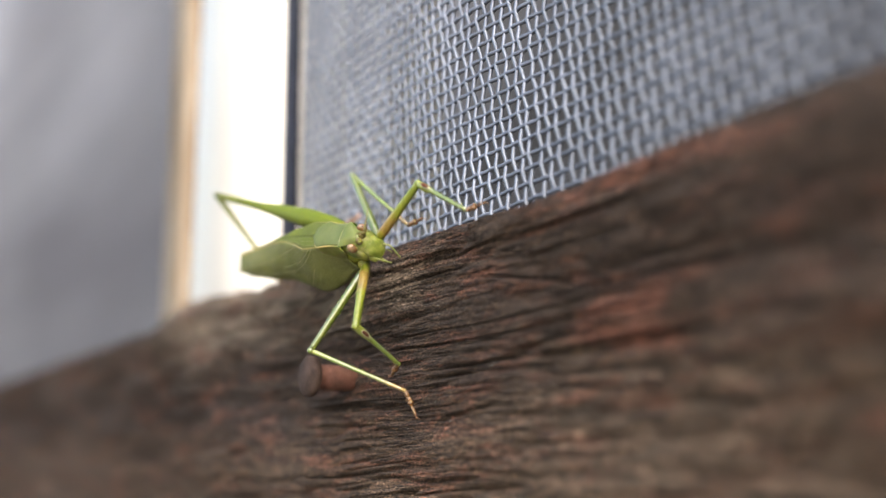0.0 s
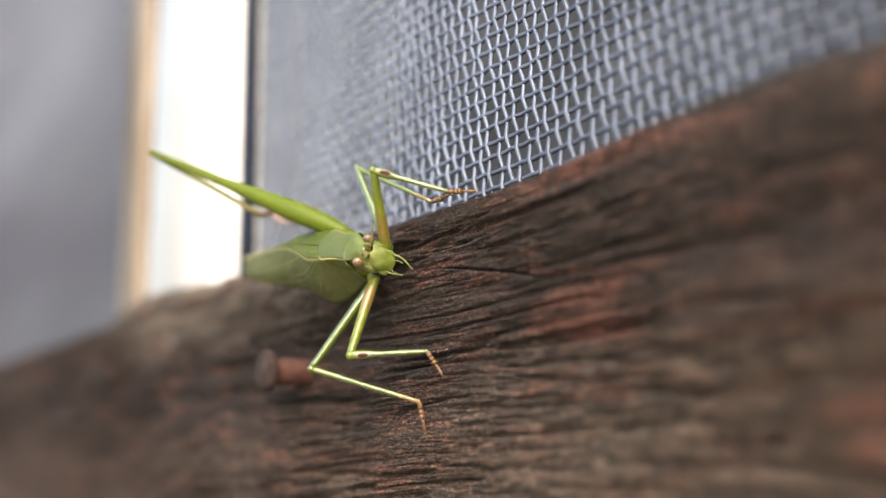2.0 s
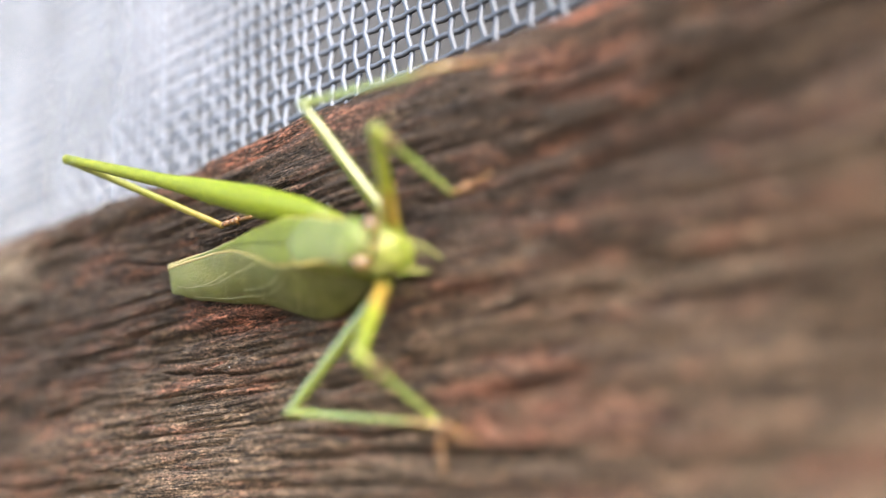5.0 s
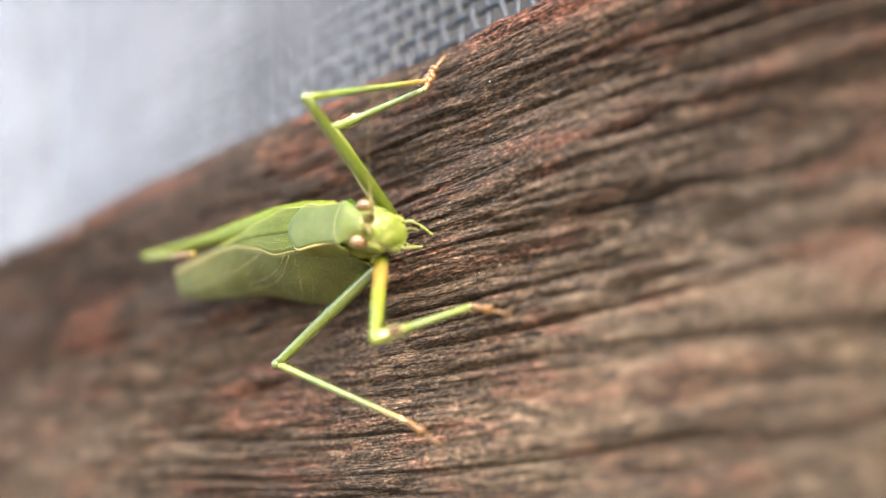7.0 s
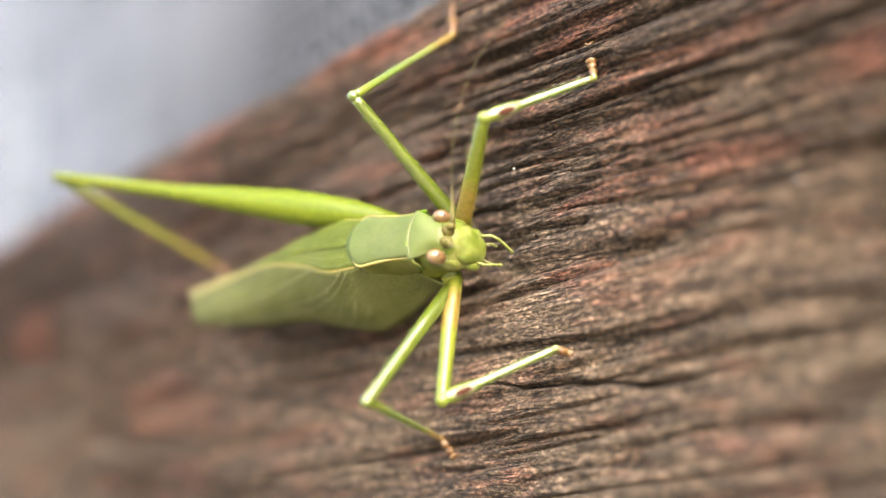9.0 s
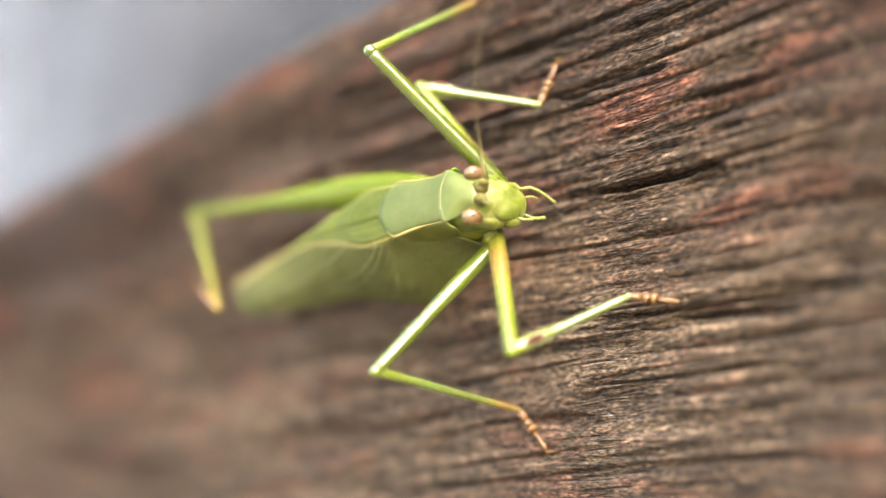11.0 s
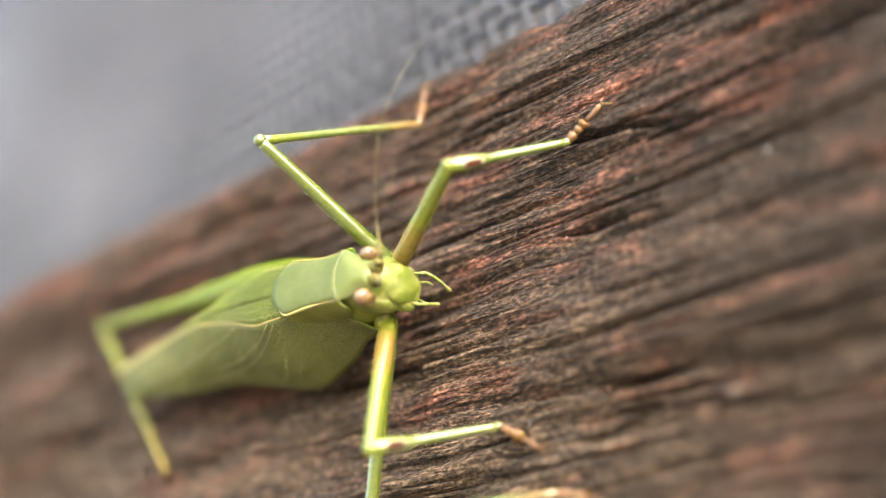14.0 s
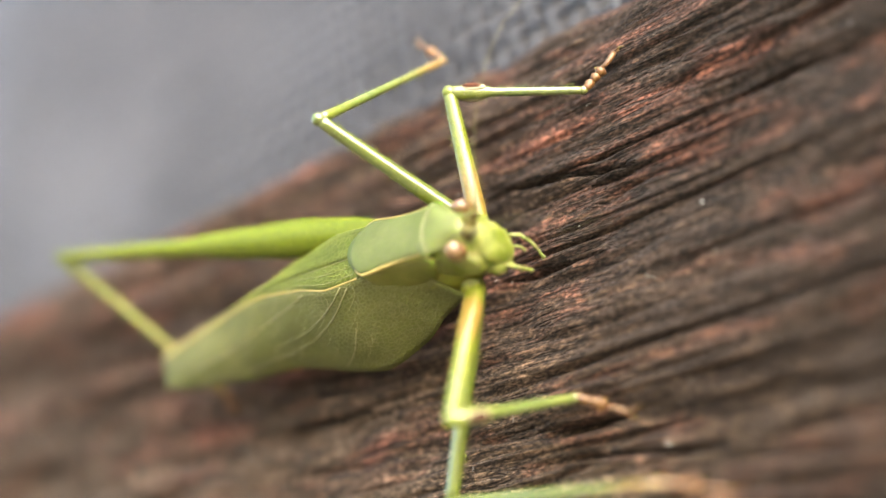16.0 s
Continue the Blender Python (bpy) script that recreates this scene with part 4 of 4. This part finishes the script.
def katydid():
    root = tagged(new("katydid"), "green bush katydid with leaf-like wings and one hind leg missing", "insect")
    pronotum(root)
    head_part(root)
    trunk(root)
    for s in (1, -1):
        tegmen(root, s)
    legs = {}
    for leg, hip in HIPS.items():
        kind = leg[0]
        fem = {"F": [(0, 0.066), (0.2, 0.071), (0.7, 0.058), (1, 0.048)], "M": [(0, 0.062), (0.2, 0.062), (0.7, 0.050), (1, 0.044)], "H": [(0, 0.06), (0.10, 0.13), (0.25, 0.152), (0.40, 0.122), (0.62, 0.070), (1, 0.048)]}[kind]
        tib = {"F": [(0, 0.045), (0.1, 0.056), (0.22, 0.052), (0.34, 0.032), (1, 0.028)], "M": [(0, 0.038), (0.2, 0.032), (1, 0.026)], "H": [(0, 0.050), (0.2, 0.042), (1, 0.034)]}[kind]
        fm, tm = {"F": (F_FEMUR, TIBIA), "M": (M_FEMUR, TIBIA), "H": (H_FEMUR, H_TIBIA)}[kind]
        words = {"F": "front thigh, orange at the base, green at the knee", "M": "slender green middle thigh", "H": "long green jumping thigh, thick at its base"}[kind]
        v, f = blob(Vector(hip) * 0.94, (0.085, 0.075, 0.095) if kind != "H" else (0.10, 0.05, 0.10), 12, 16)
        mesh_object("coxa", [p * CM for p in v], f, SKIN if kind == "F" else LOBE, root, label="lime-green hip joint" if kind == "F" else "olive hip joint")
        femur = limb("femur", FEMUR[kind], fem, fm, root, 240, hash_of(leg), label=words)
        tibia = limb("tibia", SHIN[kind], tib, tm, root, 160, hash_of(leg) + 7, label="thin green shin")
        if kind == "F":
            turn = Matrix.Rotation(radians(142 if leg == "FL" else 33), 3, "X")
            for s in (1, -1):
                v, f = blob((0.17, s * 0.045, 0.0), (0.095, 0.020, 0.036), 12, 18)
                rim = mesh_object("ear_rim", [turn @ p * CM for p in v], f, RIM, tibia, label="white ear rim")
                v, f = blob((0.165, s * 0.057, 0.0), (0.070, 0.018, 0.027), 10, 14)
                mesh_object("ear_slit", [turn @ p * CM for p in v], f, EAR, rim, label="dark brown ear opening")
        legs[leg] = (femur, tibia, foot(root, {"F": 0.36, "M": 0.38, "H": 0.45}[kind], 3))
    return root, legs


def hash_of(word):
    return sum((i + 1) * ord(c) for i, c in enumerate(word))


# ---- build ----
ground()
inner_wall()
lower_wall()
wood_beam()
window_frame()
white_post()
insect_screen()
rusty_nail()
dry_stem()
lint_fibres()
insect, insect_legs = katydid()
cam.data.dof.use_dof = True
focus_mark = new("focus_mark")
cam.data.dof.focus_object = focus_mark
cam.data.dof.aperture_fstop = 7.5

# Seconds; the body's place, heading, pitch and roll; then for each leg the azimuth and rise of thigh, shin and foot on the body.
STANCES = [
    (0, (-0.0442, -0.0082, -0.0011, -8.7, -0.1, -23.2), (44, 10, -17, -24, 11, 4), (-61, 0, -147, -78, -158, -25), (136, 16.5, -26.2, -24, 11, 4), (-101.9, 3.1, -1.9, -45.4, -55, -33), (174.2, 13.6, -47.1, -48.2, -20, -21)),
    (0.5, (-0.041, -0.0083, -0.0024, -9.9, 1.4, -24.1), (51, 24, -13, -41, 11, 3), (-37, -21, 17, -26, -32, -16), (57.7, 35.2, -25.2, -36.4, 14, -3), (-88.3, 13.9, 9.6, -72.6, -59, -39), (174, 3.4, -44.9, -33.9, -162, -24)),
    (1, (-0.0358, -0.0078, -0.0058, -10.7, 1.6, -20.6), (56, 12, -3, -7, 79, -52), (-64, -3, 24, -41, -31, -30), (98.9, 48.3, -11.9, -40.8, 14, -4), (-136.1, 11.2, -14.4, -44.7, -69, -40), (174.8, 3.7, -58.4, -33.9, 169, -6)),
    (1.5, (-0.0318, -0.0077, -0.0057, -10.8, 3.6, -19.2), (69, 33, -5, -42, 105, -51), (-77, 0, 31, -46, -47, -33), (135.3, 18.9, -11.7, -21, 13, 0), (-99, 8, 2.7, -43.5, -107, -31), (174.2, 39.4, -11.6, -65.9, 16, -9)),
    (2, (-0.0316, -0.0077, -0.006, -11.3, 3.6, -19.3), (68, 43, 8, -53, 22, -38), (-77, 1, 36, -46, -43, -33), (131.3, 20.9, -11.8, -23.1, 13, 0), (-99.2, 9.8, 5.5, -45.7, -81, -34), (174, 37, -15.3, -58.8, 15, -6)),
    (2.5, (-0.029, -0.0074, -0.0059, -12.4, 3, -17.6), (60, 51, 26, -66, 19, -16), (-41, -10, 23, -29, -17, -10), (89.3, 55.6, -7.6, -44.8, 146, -30), (-80.7, 25.6, -15.4, -76.2, -86, -25), (173.8, 31.2, -34.6, -80.7, 14, -6)),
    (3, (-0.0187, -0.0068, -0.0069, -10.9, 5.6, -17.8), (58, 44, 9, -56, 62, -25), (-79, -19, -10, -19, -120, -46), (78.6, 55.2, 4.1, -50.8, 15, -8), (-86.7, 15.4, 6.8, -48.6, -112, -40), (173.7, 9.1, -23.9, -27.4, 15, -8)),
    (3.5, (-0.0064, -0.0063, -0.0121, -12, 8.8, -17.4), (73, 40, -13, -54, 42, -16), (-63, 13, 80, -50, -25, -34), (139.4, 13.9, -19.2, -8.6, 18, -14), (-86.3, 36.8, -133.7, -58.7, -127, -43), (-176.9, 35.6, 1.4, -57, 16, -11)),
    (4, (0.0045, -0.0062, -0.0111, -11, 4.7, -12.1), (33, 22, 7, -34, 134, -4), (-65, 11, 30, -41, -30, -47), (143, 43.2, 0, -19.7, 140, -30), (-72, 34.2, -168.8, -49.4, -48, -36), (176, 17.8, -16.6, -44.7, 14, -9)),
    (4.5, (0.0158, -0.0058, -0.0163, -8, 14, -0.6), (126, 20, 30, -30, 101, -25), (-52, 19, 74, -61, -9, -16), (67, 59.8, 106.9, -61.5, 92, -31), (-131.8, 16.3, -16.9, -26.5, -25, -15), (-175.8, 4.8, -5.5, 6.8, 178, 2)),
    (5, (0.024, -0.005, -0.0173, -12, 9.9, -4.9), (51, 43, -111, -76, 23, -9), (-49, 28, -91, -69, -75, -10), (122.4, 39, 14.3, -19.6, 17, -33), (-117.2, 10.9, 6.3, -21.6, -12, -11), (173.6, 23, -16.5, -43.9, 14, -13)),
    (7.5, (0.0677, -0.0079, -0.0199, -8, 8.1, -3.2), (113, 10, 2, -33, 100, -9), (-43, 18, 89, -75, -12, -9), (76.4, 48.4, 66.2, -55, 98, -31), (-102.5, 10.6, 1.7, -31.1, -70, -36), (176.3, 17.5, -33.1, -36.6, -26, -19)),
    (8, (0.0749, -0.0069, -0.0209, -10.9, 1.7, -4.8), (32, 31, 19, -59, 62, 1), (-46, 3, -11, -11, -84, -61), (115.9, 49.3, 80.8, -45.6, 14, -13), (-135.6, 1, -12.3, -9.6, -81, -28), (175.3, 1.7, -49.3, -18.3, -168, -52)),
    (8.5, (0.0813, -0.0065, -0.0237, -8, 0.7, -10.3), (56, 44, 71, -41, 97, -19), (-74, 21, 28, -62, -37, -9), (76.8, 66.4, 118.7, -28.2, 114, -31), (-67.4, 43.5, -169.9, -51.7, -9, -17), (172.5, 25.1, -22.1, -66.2, 13, -5)),
    (11, (0.1139, -0.0086, -0.0253, -2.1, 6.2, -5.9), (123, 20, -12, -46, 73, -12), (-61, 13, 54, -54, -7, -47), (106, 52.2, 104.9, -51, 14, -11), (-101.9, 38.6, -139.7, -82.4, -57, -20), (174.2, 6.4, -40.8, 8.3, 146, 6)),
    (11.5, (0.1159, -0.0084, -0.0249, -0.8, 1.7, -9.4), (41, 31, 50, -45, 111, -7), (-74, 11, 47, -42, -24, -62), (104.9, 56.5, 97.7, -43.6, 110, -7), (-83.2, 35.1, -175.7, -64.4, -53, -32), (174, 27.6, -85.6, -78.9, -28, -13)),
    (12, (0.1189, -0.008, -0.0235, -2.1, 1.3, -8.8), (44, 38, 15, -61, 61, -16), (-79, 15, 68, -60, -20, -8), (120.2, 51.6, 108.9, -41.3, 82, 7), (-103.7, 3.8, 11.5, -22.8, -98, -45), (175.6, 25.4, -44.7, -59.9, -28, -14)),
    (12.5, (0.1234, -0.0079, -0.0233, -3.5, 4, -5.8), (48, 50, 9, -75, 87, -33), (-48, 6, -9, -12, -169, -53), (105, 38.9, 29.7, -44.3, 116, -12), (-105, 8.5, 3.3, -21, -76, -29), (175.8, 19.7, -55.1, -51.8, -43, -34)),
    (13, (0.1317, -0.0073, -0.0204, -4.8, 4.8, -7.6), (85, 3, -1, -20, 13, -4), (-77, 14, 38, -57, -28, -9), (93.8, 75.8, 82.7, -54.9, 118, -24), (-106.4, 2.4, -8, -15, -144, -54), (175.5, -0.3, -69.1, -12.5, 167, -20)),
    (13.5, (0.1313, -0.0068, -0.0196, -8.7, 7.4, -4.1), (22, 19, 42, -56, 65, -1), (-80, 13, 23, -43, -35, -30), (79.4, 73.3, 92.6, -57.8, 113, -19), (-99, -4, 6.4, -14.7, -12, -15), (179.9, 1.1, -51, -9.1, -168, -29)),
    (14, (0.1314, -0.0074, -0.0201, -7.1, 8.3, -5.1), (26, 19, 49, -56, 45, -11), (-74, 14, 39, -61, -27, -11), (110.8, 58.4, 74, -62.9, 98, -10), (-99.3, -7.4, 7.3, -18, -12, -18), (178.4, 2.6, -52.7, -12.8, -168, -29)),
    (14.5, (0.1359, -0.0074, -0.0195, -8.4, 10.2, -6.8), (93, 7, 5, -27, 66, -12), (-76, 21, -17, -75, -123, -33), (102.7, 80.7, 109.4, -53.9, 123, -19), (-113.9, -3.4, -0.5, -16.7, -11, -19), (-173.5, -2.1, -38.7, 9.8, -175, -22)),
    (15, (0.1399, -0.0069, -0.0194, -3.6, 10.8, -11.3), (103, 29, 7, -43, 60, -11), (-60, 9, 52, -55, -22, -28), (-97, 89, 118.2, -42.9, 21, -32), (-131.5, 0.8, -14.7, -16.8, -9, -24), (175.7, 21.6, -45.4, -47.6, -55, -22)),
    (15.5, (0.1429, -0.0071, -0.0186, -3.3, 9.7, -12), (87, 14, 4, -26, 53, -14), (-73, 14, 48, -58, -15, -39), (-108.2, 86.1, 129.1, -39, 119, -17), (-130, 2.4, -22, -3.8, -3, -43), (175, 22.9, -40.3, -53.1, -58, -29)),
    (16, (0.1453, -0.0079, -0.0181, -4.8, 7.4, -11.9), (94, 24, 6, -40, 56, -11), (-79, 12, 61, -61, -18, -25), (136, 65.6, 89.2, -39.9, 136, 11), (-100.7, -10.5, 2, -10.9, -7, -29), (175.7, 18.4, -46.3, -48.2, -148, -60)),
]
LEGS = ("FL", "FR", "ML", "MR", "HL")
# The steps between two seen stretches repeat the gait of other moments.
FOCUS = {4.0: -0.004, 4.5: -0.016, 5.0: -0.029, 13.5: -0.001, 14.0: -0.002, 14.5: -0.003, 15.0: -0.005, 15.5: -0.005, 16.0: -0.006}
GAIT = [(5.5, 3.0), (6.0, 3.5), (6.5, 4.0), (7.0, 4.5), (9.0, 11.5), (9.5, 12.0), (10.0, 12.5), (10.5, 13.0)]


def body_frame(x, y, z, heading, pitch, roll):
    h, p, r = radians(heading), radians(pitch), radians(roll)
    fwd = Vector((math.cos(h) * math.cos(p), -math.sin(p), math.sin(h) * math.cos(p)))
    left = Vector((-math.sin(h), 0, math.cos(h)))
    left = left * math.cos(r) + fwd.cross(left) * math.sin(r)
    back = fwd.cross(left)
    m = Matrix((fwd, left, back)).transposed().to_4x4()
    m.translation = (x, y, z)
    return UP @ m


def way(az, el):
    a, e = radians(az), radians(el)
    return Vector((math.cos(a) * math.cos(e), math.sin(a) * math.cos(e), math.sin(e)))


def bone(at, d, bend):
    """A limb's pose: its x runs along d, its y across the plane of the leg."""
    side = bend.normalized() if bend.length > 1e-4 else d.orthogonal().normalized()
    side = (side - d * side.dot(d)).normalized()
    m = Matrix((d, side, d.cross(side))).transposed().to_4x4()
    m.translation = at
    return m


def between(table, t):
    """Unit vectors at t from rows of (time, vectors)."""
    for (a, va), (b, vb) in zip(table, table[1:]):
        if t <= b + 1e-6:
            k = min(1.0, max(0.0, (t - a) / (b - a)))
            k = k * k * (3 - 2 * k)
            return [u.lerp(v, k).normalized() if u.dot(v) > -0.9 else (u if k < 0.5 else v) for u, v in zip(va, vb)]
    return table[-1][1]


def motions():
    walk(insect, [(row[0], body_frame(*row[1])) for row in STANCES])
    # the lens focuses on the face, and for a moment hunts behind it
    walk(focus_mark, [(row[0], Matrix.Translation(body_frame(*row[1]) @ Vector((0.0056, 0, -0.0036)) + Vector((FOCUS.get(row[0], 0.0), 0, 0)))) for row in STANCES])
    stance = {row[0]: row[2:] for row in STANCES}
    times = sorted([(t, t) for t in stance] + GAIT)
    for n, leg in enumerate(LEGS):
        table = [(t, [way(*stance[src][n][i:i + 2]) for i in (0, 2, 4)]) for t, src in times]
        rows = ([], [], [])
        bend = None
        for step in range(161):
            t = step / 10
            fem, tib, tar = between(table, t)
            new_bend = fem.cross(tib)
            if bend is not None and new_bend.dot(bend) < 0:
                new_bend = -new_bend
            bend = new_bend if new_bend.length > 0.15 or bend is None else bend
            hip = Vector(HIPS[leg]) * CM
            knee = hip + fem * FEMUR[leg[0]] * CM
            ankle = knee + tib * SHIN[leg[0]] * CM
            for out, m in zip(rows, (bone(hip, fem, bend), bone(knee, tib, bend), bone(ankle, tar, bend))):
                out.append((t, m))
        for limb_part, keys in zip(insect_legs[leg], rows):
            walk(limb_part, keys)


motions()
